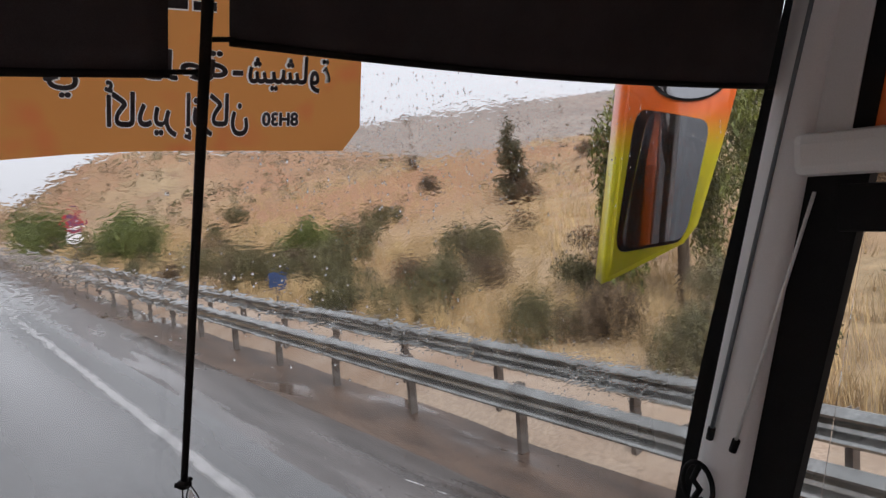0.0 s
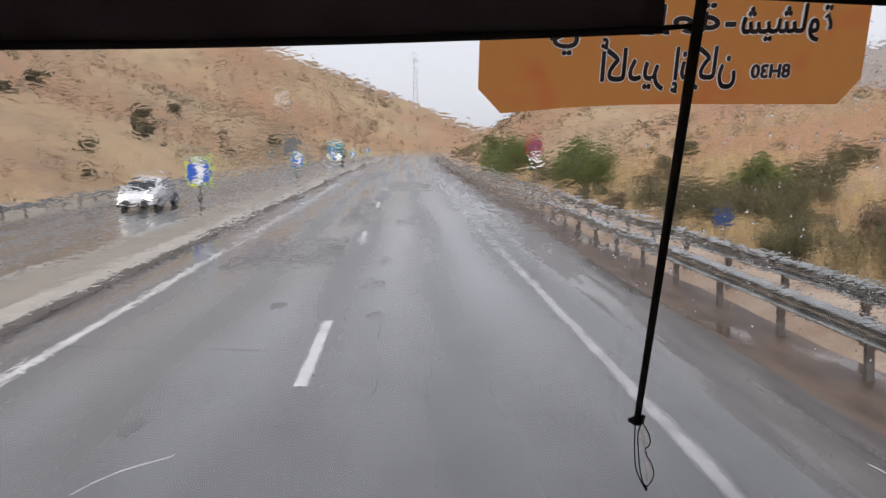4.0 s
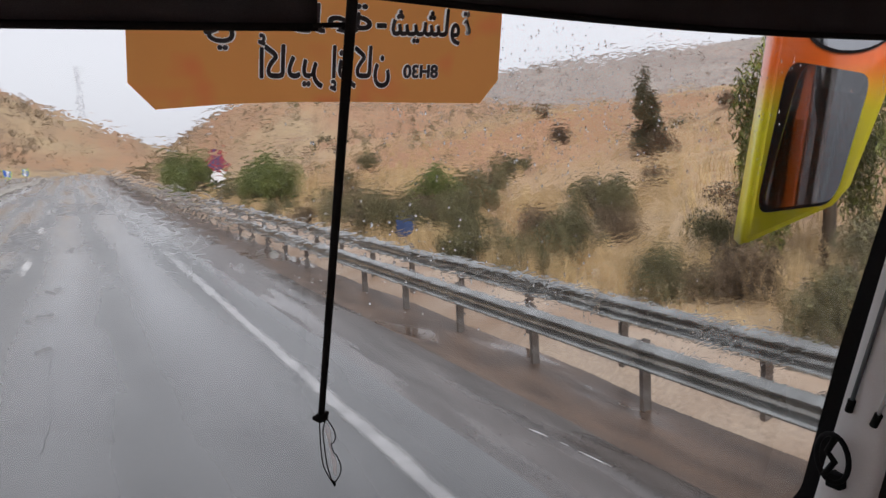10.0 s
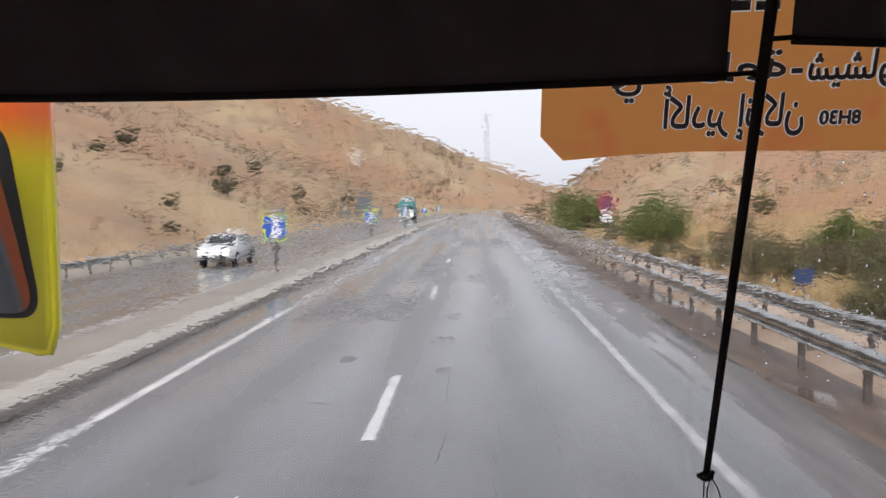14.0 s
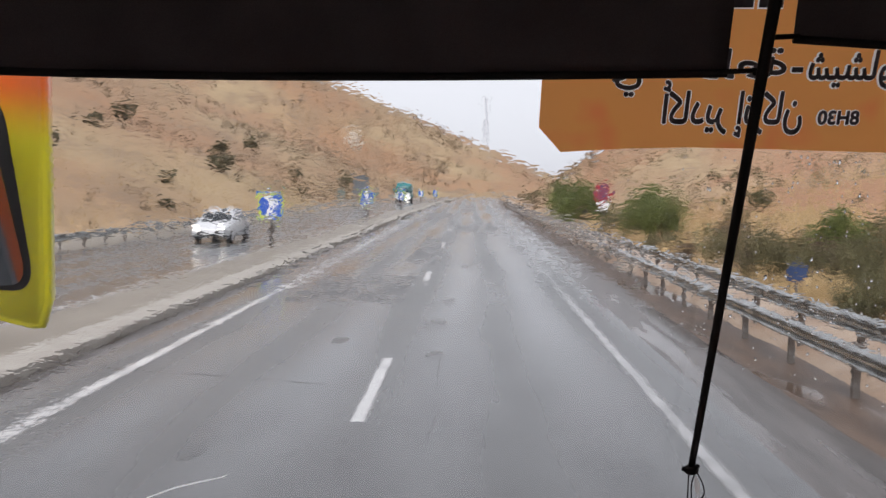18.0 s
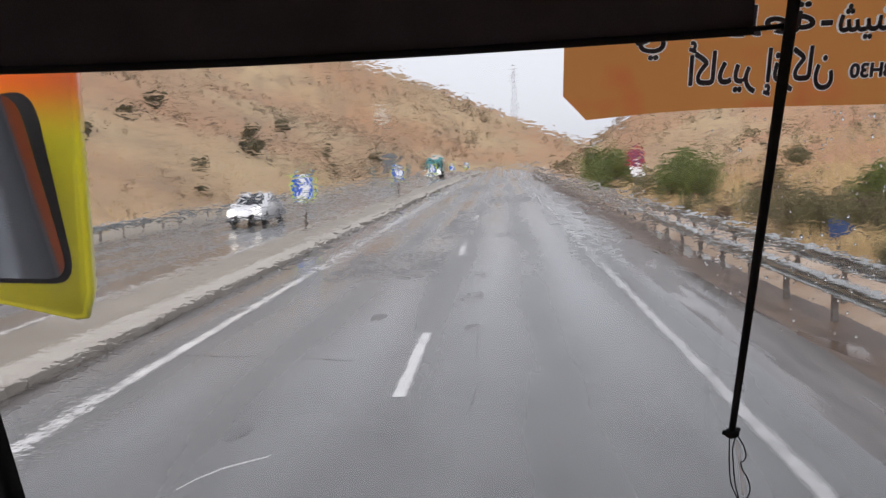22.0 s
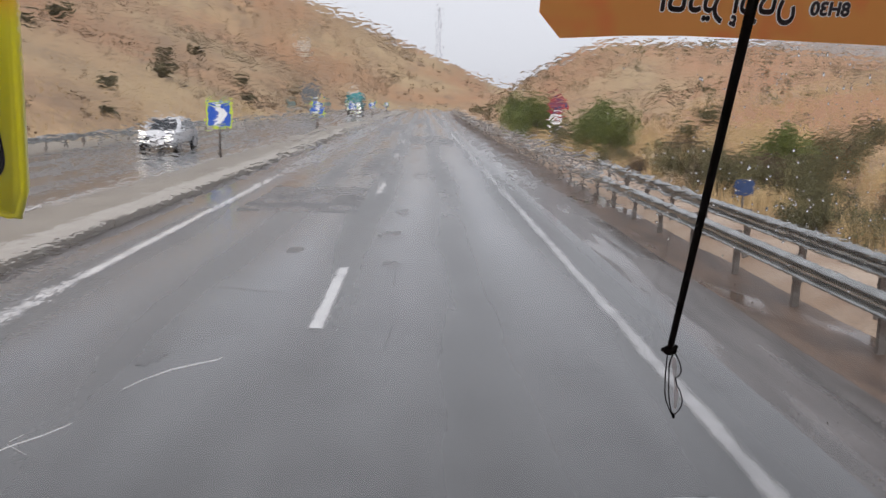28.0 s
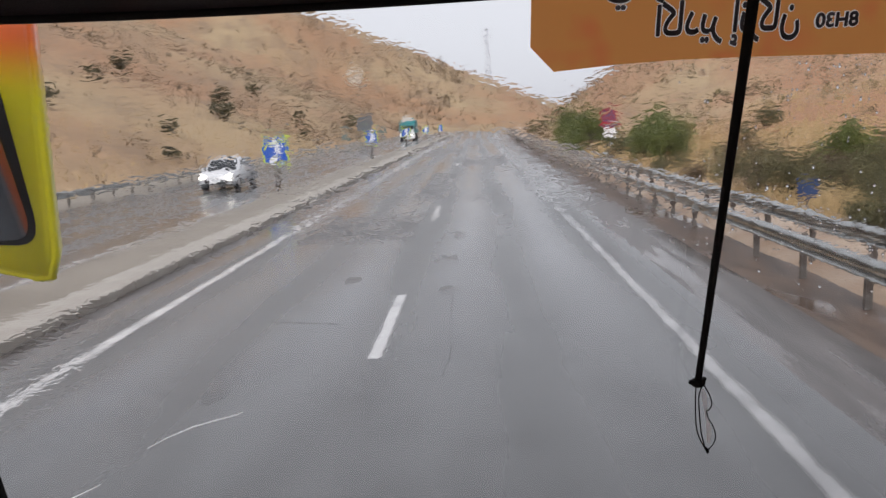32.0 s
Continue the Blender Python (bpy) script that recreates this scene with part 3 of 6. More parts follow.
def plate(bm, pts, thick):
    """A flat polygon given depth along the vector thick."""
    f = bm.faces.new([bm.verts.new(p) for p in pts])
    out = bmesh.ops.extrude_face_region(bm, geom=[f])
    bmesh.ops.translate(bm, verts=[g for g in out["geom"] if isinstance(g, bmesh.types.BMVert)], vec=thick)
    bmesh.ops.recalc_face_normals(bm, faces=bm.faces)
    return bm


def empty(name, label, category, group="", at=(0, 0, 0), kind=""):
    e = new(name)
    e.empty_display_size = 0.2
    e.location = at
    return tagged(e, label, category, group, kind)


def ease(a, b, v):
    k = np.clip((v - a) / (b - a), 0, 1)
    return k * k * (3 - 2 * k)


# ---- the lie of the land ----
LANE = 3.5
EDGE = 2.05                     # the right edge line
DASH = EDGE - LANE              # the dashed line
LEFT = EDGE - 2 * LANE          # the left solid line


def bend(y):
    """How far the road has swung to the right at y metres ahead."""
    y = np.asarray(y, float)
    return np.where(y > 60, 1.6e-4 * np.clip(y - 60, 0, 260) ** 2 + 0.083 * np.clip(y - 320, 0, None), 0.0)


def land(x, y):
    """The height of the ground, without its small bumps."""
    x, y = np.asarray(x, float), np.asarray(y, float)
    u, d = x - bend(y), np.hypot(x, y)
    az = np.degrees(np.arctan2(x, y))
    near_r = (6.0 + 13 * ease(70, 230, y)) * ease(7.5, 46, u) * (1 - 0.25 * ease(60, 140, u))
    near_l = 0.40 * np.clip(-u - 20, 0, 150)
    far_l = (2.5 + 470 * np.tan(np.radians(np.interp(az, [-60, -30, -22, -14, -8, -2, 2, 5, 8, 12], [15, 12.5, 11.0, 8.8, 6.5, 4.0, 2.4, 1.2, 0.2, -1.5])))) * ease(235, 470, d) * (y > 0)
    far_r = (2.5 + 400 * np.tan(np.radians(np.interp(az, [0, 3, 8, 12, 20, 30, 45], [-2, -0.3, 1.7, 2.9, 4.0, 2.6, -1])))) * ease(190, 400, d) * (y > 0)
    mount = (2.5 + 850 * np.tan(np.radians(np.interp(az, [8, 15, 28, 36, 50, 80, 150, 180], [0.6, 3.2, 5.1, 5.7, 6.3, 6.2, 5, 3])))) * ease(330, 850, d) * (az > 5)
    h = np.maximum.reduce([near_r, near_l, far_l, far_r, mount, np.zeros_like(u)])
    return h - 0.06


def bumps(x, y, h):
    """Small relief of the open slopes, none on the flat by the road."""
    k = min(1.0, max(0.0, (h + 0.06) / 3.0))
    d = math.hypot(x, y)
    amp = 0.35 + min(d, 600) * 0.0032
    near = max(0.0, 1 - d / 190)
    gully = near * 0.9 * (0.5 - abs(noise.noise(Vector((x * 0.13, y * 0.055, 5.0))))) + near * 0.25 * noise.noise(Vector((x * 0.45, y * 0.45, 1.0)))
    return k * (gully + amp * noise.fractal(Vector((x * 0.02, y * 0.02, 0.3)) * (1.6 if d < 200 else 0.8), 0.9, 2.1, 4))


def ground_at(x, y):
    h = float(land(x, y))
    return h + bumps(x, y, h)


# ---- ground: one sheet to the horizon ----
def build_ground():
    rings = [1.2 * 1.036 ** i for i in range(215)]
    steps = 520
    ang = np.linspace(0, math.tau, steps, endpoint=False)
    verts, faces, kinds = [(0, 0, -0.06)], [], []
    for r in rings:
        xs, ys = r * np.sin(ang), r * np.cos(ang)
        hs = land(xs, ys)
        for x, y, h in zip(xs, ys, hs):
            verts.append((x, y, h + (bumps(x, y, h) if h > -0.05 else 0.0)))
    for k in range(steps):
        faces.append((0, 1 + (k + 1) % steps, 1 + k))
        kinds.append(0)
    for i in range(len(rings) - 1):
        a, b = 1 + i * steps, 1 + (i + 1) * steps
        for k in range(steps):
            k2 = (k + 1) % steps
            faces.append((a + k, a + k2, b + k2, b + k))
            deg = math.degrees(ang[k])
            kinds.append(1 if rings[i] > 400 + 60 * math.sin(deg * 0.21) and 16 < deg < 200 else 0)
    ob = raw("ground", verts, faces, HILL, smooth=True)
    ob.data.materials.append(HAZED_ROCK)
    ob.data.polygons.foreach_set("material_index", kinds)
    return tagged(ob, "dry tan hillsides rising on both sides of the road", "ground", kind="structure")


build_ground()

YS = list(np.concatenate([np.arange(-90, 60, 10), np.arange(60, 301, 6)]))


def lane_strip(name, u0, u1, z, material, ys=YS, thick=0.03, parent=None, wobble=0.0, seed=0):
    rnd = random.Random(seed)
    bm = bmesh.new()
    sides = []
    for u, k in ((u0, 0.0), (u1, 50.0)):
        drift = [wobble * (noise.noise(Vector((y * 2.2, k, seed))) + rnd.uniform(-0.45, 0.45)) for y in ys]
        sides.append([(u + float(bend(y)) + w, y, z) for y, w in zip(ys, drift)])
    strip(bm, sides[0], sides[1], (0, 0, -thick))
    return part(name, bm, material, parent)


def paint_strip(name, u, half, ys, material, parent, seed, wobble=0.008):
    """A flat coat of paint along the road; its u coordinate runs from edge to edge."""
    verts, faces = [], []
    for y in ys:
        w = wobble * noise.noise(Vector((y * 0.9, seed, 0.0)))
        verts += [(u + k * half + w + float(bend(y)), y, 0.004) for k in (-1, 1)]
    for i in range(len(ys) - 1):
        faces.append((2 * i, 2 * i + 1, 2 * i + 3, 2 * i + 2))
    ob = raw(name, verts, faces, material, parent)
    layer = ob.data.uv_layers.new(name="across")
    for loop in ob.data.loops:
        layer.data[loop.index].uv = (loop.vertex_index % 2, 0.0)
    return ob


road = tagged(lane_strip("road", -5.75, 2.72, 0.0, ASPHALT), "wet grey two-lane asphalt carriageway with patches", "road", kind="structure")
fine_ys = list(np.concatenate([np.arange(-20, 60, 1.0), np.arange(60, 300, 4)]))
tagged(lane_strip("road_shoulder", 2.5, 3.75, -0.004, SHOULDER, fine_ys, wobble=0.05, seed=3), "wet dark asphalt shoulder with puddles", "shoulder", kind="structure")
tagged(lane_strip("verge", 3.42, 4.95, -0.0075, MUD, fine_ys, thick=0.02, wobble=0.16, seed=4), "wet reddish-brown mud verge before the rail", "verge", kind="structure")


def sand_bank():
    """Washed sand, heaped a little round the rear posts."""
    us = [4.62, 4.8, 5.0, 5.25, 5.6, 6.1, 6.7, 7.3, 7.9]
    hs = [-0.03, -0.012, 0.05, 0.12, 0.15, 0.13, 0.10, 0.05, -0.05]
    verts, faces = [], []
    for y in fine_ys:
        for k, (u, h) in enumerate(zip(us, hs)):
            w = noise.noise(Vector((u * 0.5, y * 0.35, 9.0)))
            edge = 0.14 * noise.noise(Vector((y * 0.45, k // 4, 2.0)))
            verts.append((u + edge + float(bend(y)), y, h + (0.06 * w if 0.0 < h else 0.0)))
    n = len(us)
    for i in range(len(fine_ys) - 1):
        faces += [(i * n + k, i * n + k + 1, (i + 1) * n + k + 1, (i + 1) * n + k) for k in range(n - 1)]
    return tagged(raw("sand_strip", verts, faces, SAND, smooth=True), "pale wet sand heaped under and behind the guard rails", "sand", kind="structure")


sand_bank()
tagged(lane_strip("opposite_road", -15.8, -8.45, -0.004, ASPHALT), "wet asphalt carriageway for oncoming traffic", "road", kind="structure")
tagged(lane_strip("median_strip", -8.45, -6.75, 0.05, MEDIAN, thick=0.09), "muddy brown median strip between the carriageways", "median", kind="structure")
tagged(lane_strip("gutter", -6.12, -5.75, -0.012, SHOULDER, fine_ys, thick=0.02, wobble=0.04, seed=5), "dark muddy gutter beside the kerb", "gutter", kind="structure")
tagged(lane_strip("far_verge", -19.5, -15.8, -0.018, MEDIAN, fine_ys, thick=0.02, wobble=0.1, seed=6), "dirt verge below the left hillside", "verge", kind="structure")

# kerb of single concrete stones
kerb = empty("kerb", "pale wet concrete kerb along the median", "kerb", kind="structure")
bm = bmesh.new()
box(bm, -0.33, 0.33, -0.985, 0.985, -0.03, 0.14, 0.025)
kerb_mesh = bpy.data.meshes.new("kerb_stone")
bm.to_mesh(kerb_mesh)
bm.free()
kerb_mesh.materials.append(KERB)
rk = random.Random(8)
for i in range(100):
    y = -14 + 2.0 * i
    turn = -math.degrees(math.atan2(float(bend(y + 1) - bend(y - 1)), 2))
    shared("kerb_stone", kerb_mesh, kerb, pose(-6.45 + float(bend(y)) + rk.uniform(-0.012, 0.012), y, rk.uniform(-0.012, 0.01), 0, 0, turn))

# painted lines
line_ys = list(np.concatenate([np.arange(-4, 40, 0.5), np.arange(40, 60, 1.0), np.arange(60, 300, 4)]))
lines = empty("road_markings", "worn white painted lane lines on wet asphalt", "road marking", kind="structure")
paint_strip("edge_line", EDGE, 0.165, line_ys, LINE_WORN, lines, 11, 0.02)
paint_strip("edge_line", LEFT, 0.135, line_ys, LINE, lines, 12, 0.015)
paint_strip("edge_line", -8.72, 0.11, line_ys, LINE, lines, 13)
for i in range(-4, 26):
    y0 = 8.3 + 13.0 * i
    paint_strip("lane_dash", DASH, 0.115, [y0 + 0.33 * k for k in range(11)], LINE, lines, 20 + i)

# repaired pieces of the surface: dark patches with uneven edges, and sealed cracks
def patch(u0, u1, y0, y1, seed):
    rnd = random.Random(seed)
    pts = []
    n = 14
    for k in range(n):
        pts.append((u0 + (u1 - u0) * k / n + rnd.uniform(-0.03, 0.03), y0 + rnd.uniform(-0.06, 0.06), 0.0022))
    for k in range(n):
        pts.append((u1 + rnd.uniform(-0.05, 0.05), y0 + (y1 - y0) * k / n, 0.0022))
    for k in range(n):
        pts.append((u1 - (u1 - u0) * k / n, y1 + rnd.uniform(-0.08, 0.08), 0.0022))
    for k in range(n):
        pts.append((u0 + rnd.uniform(-0.05, 0.05), y1 - (y1 - y0) * k / n, 0.0022))
    bm = bmesh.new()
    f = bm.faces.new([bm.verts.new((x + float(bend(y)), y, z)) for x, y, z in pts])
    if f.normal.z < 0:
        bmesh.ops.reverse_faces(bm, faces=[f])
    bm.normal_update()
    if f.normal.z < 0:
        f.normal_flip()
    return part("asphalt_patch", bm, PATCH, road)


for i, (a, b, c, d) in enumerate([(-4.4, -1.75, 17.5, 22.6), (-2.5, -1.3, 27, 41), (-1.15, 1.6, 47, 58), (-4.5, -1.7, 66, 84), (-1.25, -0.1, 88, 120)]):
    patch(a, b, c, d, 50 + i)


def crack(u, y0, y1, seed, w=0.012):
    rnd = random.Random(seed)
    pts, x, y = [], u, y0
    while y < y1:
        pts.append((x, y))
        x += rnd.uniform(-0.03, 0.03)
        y += rnd.uniform(0.15, 0.4)
    bm = bmesh.new()
    strip(bm, [(a - w * rnd.uniform(0.3, 1), b, 0.0022) for a, b in pts], [(a + w * rnd.uniform(0.3, 1), b, 0.0022) for a, b in pts])
    bmesh.ops.recalc_face_normals(bm, faces=bm.faces)
    return part("sealed_crack", bm, PATCH, road)


for i, (u, a, b) in enumerate([(-0.68, 7.5, 11.5), (0.4, 34, 46), (0.9, 22, 31), (-3.6, 23, 38)]):
    crack(u, a, b, 70 + i, 0.0045)


def stain(u, y, size, seed):
    """A dark tar stain with an uneven outline."""
    rnd = random.Random(seed)
    bm = bmesh.new()
    ring = []
    for k in range(36):
        a = k * math.tau / 36
        r = size * (0.6 + 0.9 * abs(noise.noise(Vector((math.cos(a) * 1.6, math.sin(a) * 1.6, seed)))) + rnd.uniform(-0.06, 0.06))
        ring.append(bm.verts.new((u + r * 0.8 * math.cos(a), y + r * 1.8 * math.sin(a), 0.0018)))
    bm.faces.new(ring)
    return part("tar_stain", bm, STAIN, road)


for i, (u, y, r) in enumerate([(-0.85, 14.6, 0.34), (-0.75, 11.9, 0.22), (-0.7, 17.8, 0.3), (-2.4, 13.0, 0.22), (0.3, 21.5, 0.4), (-0.2, 27, 0.6), (-2.9, 7.2, 0.16)]):
    stain(u, y, r, 80 + i)

# a seam across the carriageway
rs_ = random.Random(66)
seam = [(-5.6 + 0.35 * k, 10.75 - 0.08 * k + rs_.uniform(-0.04, 0.04)) for k in range(11)]
bm = bmesh.new()
strip(bm, [(x, y - 0.009 * rs_.uniform(0.5, 1), 0.0024) for x, y in seam], [(x, y + 0.009 * rs_.uniform(0.5, 1), 0.0024) for x, y in seam])
bmesh.ops.recalc_face_normals(bm, faces=bm.faces)
part("seam", bm, STAIN, road)


# ---- steel guard rails ----
def w_profile(bm, y0, y1, x_of, z, out=-1):
    """A corrugated beam between two distances; out: the side to which it bulges."""
    prof = [(0.0, -0.14), (0.02, -0.128), (0.07, -0.11), (0.083, -0.09), (0.07, -0.068), (0.012, -0.03), (0.0, 0.0), (0.012, 0.03), (0.07, 0.068), (0.083, 0.09), (0.07, 0.11), (0.02, 0.128), (0.0, 0.14)]
    loops = []
    for y in (y0, y1):
        loops.append([bm.verts.new((x_of(y) + out * a, y, z + b)) for a, b in prof] + [bm.verts.new((x_of(y) + out * (a - 0.006), y, z + b)) for a, b in prof[::-1]])
    n = len(loops[0])
    for k in range(n):
        bm.faces.new((loops[0][k], loops[0][(k + 1) % n], loops[1][(k + 1) % n], loops[1][k]))
    bm.faces.new(loops[0][::-1])
    bm.faces.new(loops[1])
    bmesh.ops.recalc_face_normals(bm, faces=bm.faces)


def rail(name_label, u, z, y0, y1, first, group, post_u, beam_out=-1, pitch=2.0):
    ob = empty("guard_rail", name_label, "guard rail", group, (u, y0, 0))
    ob.location = (0, 0, 0)
    bm = bmesh.new()
    w_profile(bm, 0, 3.99, lambda y: 0.0, 0.0, beam_out)
    beam = bpy.data.meshes.new("beam")
    bm.to_mesh(beam)
    bm.free()
    beam.materials.append(STEEL)
    bm = bmesh.new()
    plate(bm, [(-0.045, -0.03, 0), (0.045, -0.03, 0), (0.045, -0.022, 0), (-0.037, -0.022, 0), (-0.037, 0.022, 0), (0.045, 0.022, 0), (0.045, 0.03, 0), (-0.045, 0.03, 0)], (0, 0, z + 0.20))
    post = bpy.data.meshes.new("post")
    bm.to_mesh(post)
    bm.free()
    post.materials.append(POST)
    bm = bmesh.new()
    box(bm, -0.035, 0.035, -0.05, 0.05, -0.1, 0.1, 0.008)
    spacer = bpy.data.meshes.new("spacer")
    bm.to_mesh(spacer)
    bm.free()
    spacer.materials.append(POST)
    rnd = random.Random(int(u * 10))
    y = y0
    while y < y1:
        dx = float(bend(y + 4) - bend(y))
        shared("beam", beam, ob, pose(u + float(bend(y)), y, z + rnd.uniform(-0.008, 0.008), 0, 0, -math.degrees(math.atan2(dx, 4))))
        y += 4.0
    y = first
    while y < y1:
        x = float(bend(y))
        lean = rnd.uniform(-1.5, 1.5)
        shared("post", post, ob, pose(post_u + x, y, -0.08, lean, rnd.uniform(-1, 1), 0))
        shared("spacer", spacer, ob, pose((post_u + u) / 2 + x, y, z))
        y += pitch
    return ob


rail("galvanised steel guard rail on posts beside the wet shoulder", 4.44, 0.56, -14.3, 210, -14.27, "guard rails", 4.55)
rail("second galvanised guard rail standing behind the first", 5.02, 0.75, -12.9, 210, -13.2, "guard rails", 5.12)
rail("low galvanised guard rail below the tan hillside", -16.35, 0.50, -6, 190, -5.0, "guard rails", -16.5, 1)

# ---- the bus ----
CX = 0.14


def skin(x, z, off=0.0):
    """The inner line of the raked, curved front at x and height z."""
    return 1.25 + off - 0.268 * (z - 2.02) - 0.21 * (abs(x - CX) / 1.27) ** 3


def on_skin(x, z, off=0.0):
    return (x, skin(x, z, off), z)


bus = empty("bus", "white and orange coach standing on the wet road", "bus", at=(CX, -3, 0))
bus.location = (0, 0, 0)
GX0, GX1, GZ0, GZ1 = -1.24, 1.57, 1.46, 3.03


def windscreen():
    nx, nz = 44, 26
    xs = [GX0 + (GX1 - GX0) * i / nx for i in range(nx + 1)]
    zs = [GZ0 + (GZ1 - GZ0) * j / nz for j in range(nz + 1)]
    verts = [on_skin(x, z, 0.064) for z in zs for x in xs] + [on_skin(x, z, 0.07) for z in zs for x in xs]
    n = (nx + 1) * (nz + 1)
    faces, slots = [], []
    for j in range(nz):
        for i in range(nx):
            a = j * (nx + 1) + i
            faces.append((a, a + 1, a + nx + 2, a + nx + 1))
            slots.append(0)
            faces.append((n + a + nx + 1, n + a + nx + 2, n + a + 1, n + a))
            slots.append(1)
    rim = [j for j in range(nx + 1)] + [j * (nx + 1) + nx for j in range(1, nz + 1)] + [nz * (nx + 1) + i for i in range(nx - 1, -1, -1)] + [j * (nx + 1) for j in range(nz - 1, 0, -1)]
    for a, b in zip(rim, rim[1:] + rim[:1]):
        faces.append((b, a, n + a, n + b))
        slots.append(0)
    ob = raw("windscreen", verts, faces, PANE, bus, True)
    ob.data.materials.append(WET)
    ob.data.polygons.foreach_set("material_index", slots)
    ob.visible_shadow = False
    return tagged(ob, "rain-streaked curved windscreen glass")


screen = windscreen()


def rounded(x0, x1, z0, z1, r, n=8):
    """A rectangle with round corners as points (x, z)."""
    pts = []
    for cx, cz, a0 in ((x1 - r, z1 - r, 0), (x0 + r, z1 - r, 90), (x0 + r, z0 + r, 180), (x1 - r, z0 + r, 270)):
        pts += [(cx + r * math.cos(radians(a0 + 90 * k / n)), cz + r * math.sin(radians(a0 + 90 * k / n))) for k in range(n + 1)]
    dense = []
    for (a, b), (c, d) in zip(pts, pts[1:] + pts[:1]):
        m = max(1, int(math.hypot(c - a, d - b) / 0.08))
        dense += [(a + (c - a) * k / m, b + (d - b) * k / m) for k in range(m)]
    return dense


# rubber seal round the glass
bm = bmesh.new()
inner = rounded(-1.134, 1.425, 1.535, 2.99, 0.10)
cxm, czm = 0.1435, 2.28
inner = [(x + (0.04 * max(0.0, z - 2.0) if x > cxm else 0.0), z) for x, z in inner]
outer = [(x + (0.025 if x > cxm else -0.025) * min(1, abs(x - cxm) / 1.1), z + (0.05 if z > czm else -0.06) * min(1, abs(z - czm) / 0.6)) for x, z in inner]
ring = [on_skin(x, z, 0.0638) for x, z in inner], [on_skin(x, z, 0.03) for x, z in inner], [on_skin(x, z, 0.02) for x, z in outer], [on_skin(x, z, 0.0638) for x, z in outer]
rows = [[bm.verts.new(p) for p in line] for line in ring]
for ra, rb in zip(rows, rows[1:]):
    for k in range(len(ra)):
        bm.faces.new((ra[k], ra[(k + 1) % len(ra)], rb[(k + 1) % len(ra)], rb[k]))
bmesh.ops.recalc_face_normals(bm, faces=bm.faces)
part("seal", bm, SEAL, screen, "black rubber seal", True)

# scratches in the glass
def scratch(pts, w):
    bm = bmesh.new()
    q = [Vector(on_skin(x, z, 0.0755)) for x, z in pts]
    ws = [w * (0.35 + 0.65 * math.sin(math.pi * min(0.98, max(0.08, i / (len(q) - 1))))) for i in range(len(q))]
    strip(bm, [p + Vector((0, -0.7 * w2, w2)) for p, w2 in zip(q, ws)], [p + Vector((0, 0.7 * w2, -w2)) for p, w2 in zip(q, ws)])
    part("scratch", bm, WHITE, screen, "fine white scratch")


scratch([(-0.900, 1.926), (-0.861, 1.944), (-0.811, 1.961), (-0.766, 1.970), (-0.725, 1.977), (-0.714, 1.982)], 0.0018)
scratch([(-1.155, 1.806), (-1.118, 1.821), (-1.088, 1.831), (-1.048, 1.841), (-1.009, 1.855), (-0.993, 1.862)], 0.0019)
scratch([(-1.103, 1.835), (-1.090, 1.819), (-1.077, 1.803)], 0.0018)
scratch([(-1.098, 1.838), (-1.073, 1.850)], 0.0016)
scratch([(0.698, 1.868), (0.725, 1.853), (0.75, 1.838)], 0.0017)
scratch([(0.785, 1.817), (0.81, 1.803)], 0.0017)
scratch([(0.84, 1.783), (0.89, 1.752), (0.935, 1.724)], 0.0017)

# roof, floor, walls of the cabin and the coach's shell
WL, WR = -1.165, 1.455
def shell(name, x0, x1, y0, y1, z0, z1, material, label="", bevel=0.0):
    bm = bmesh.new()
    box(bm, x0, x1, y0, y1, z0, z1, bevel)
    return part(name, bm, material, bus, label)


shell("roof", WL - 0.02, WR + 0.02, -9.0, 1.02, 3.04, 3.16, BODY, "white roof", 0.03)
shell("ceiling_lining", WL, WR, -8.95, 0.9, 3.015, 3.037, CABIN, "grey cabin ceiling")
shell("cabin_floor", WL, WR, -8.95, 1.15, 0.86, 0.92, CABIN, "grey cabin floor")
shell("rear_wall", WL, WR, -9.0, -8.94, 0.4, 3.04, CABIN, "grey rear bulkhead")
shell("underbody", WL, WR, -9.0, 1.3, 0.34, 0.50, SEAL, "dark underbody", 0.03)
bm = bmesh.new()
xs = [WL + (WR - WL) * i / 20 for i in range(21)]
strip(bm, [(x, skin(x, 1.5, 0.09), 0.4) for x in xs], [(x, skin(x, 1.5, 0.09), 1.52) for x in xs], (0, -0.04, 0))
part("front_panel", bm, BODY, bus, "white front panel below the windscreen")
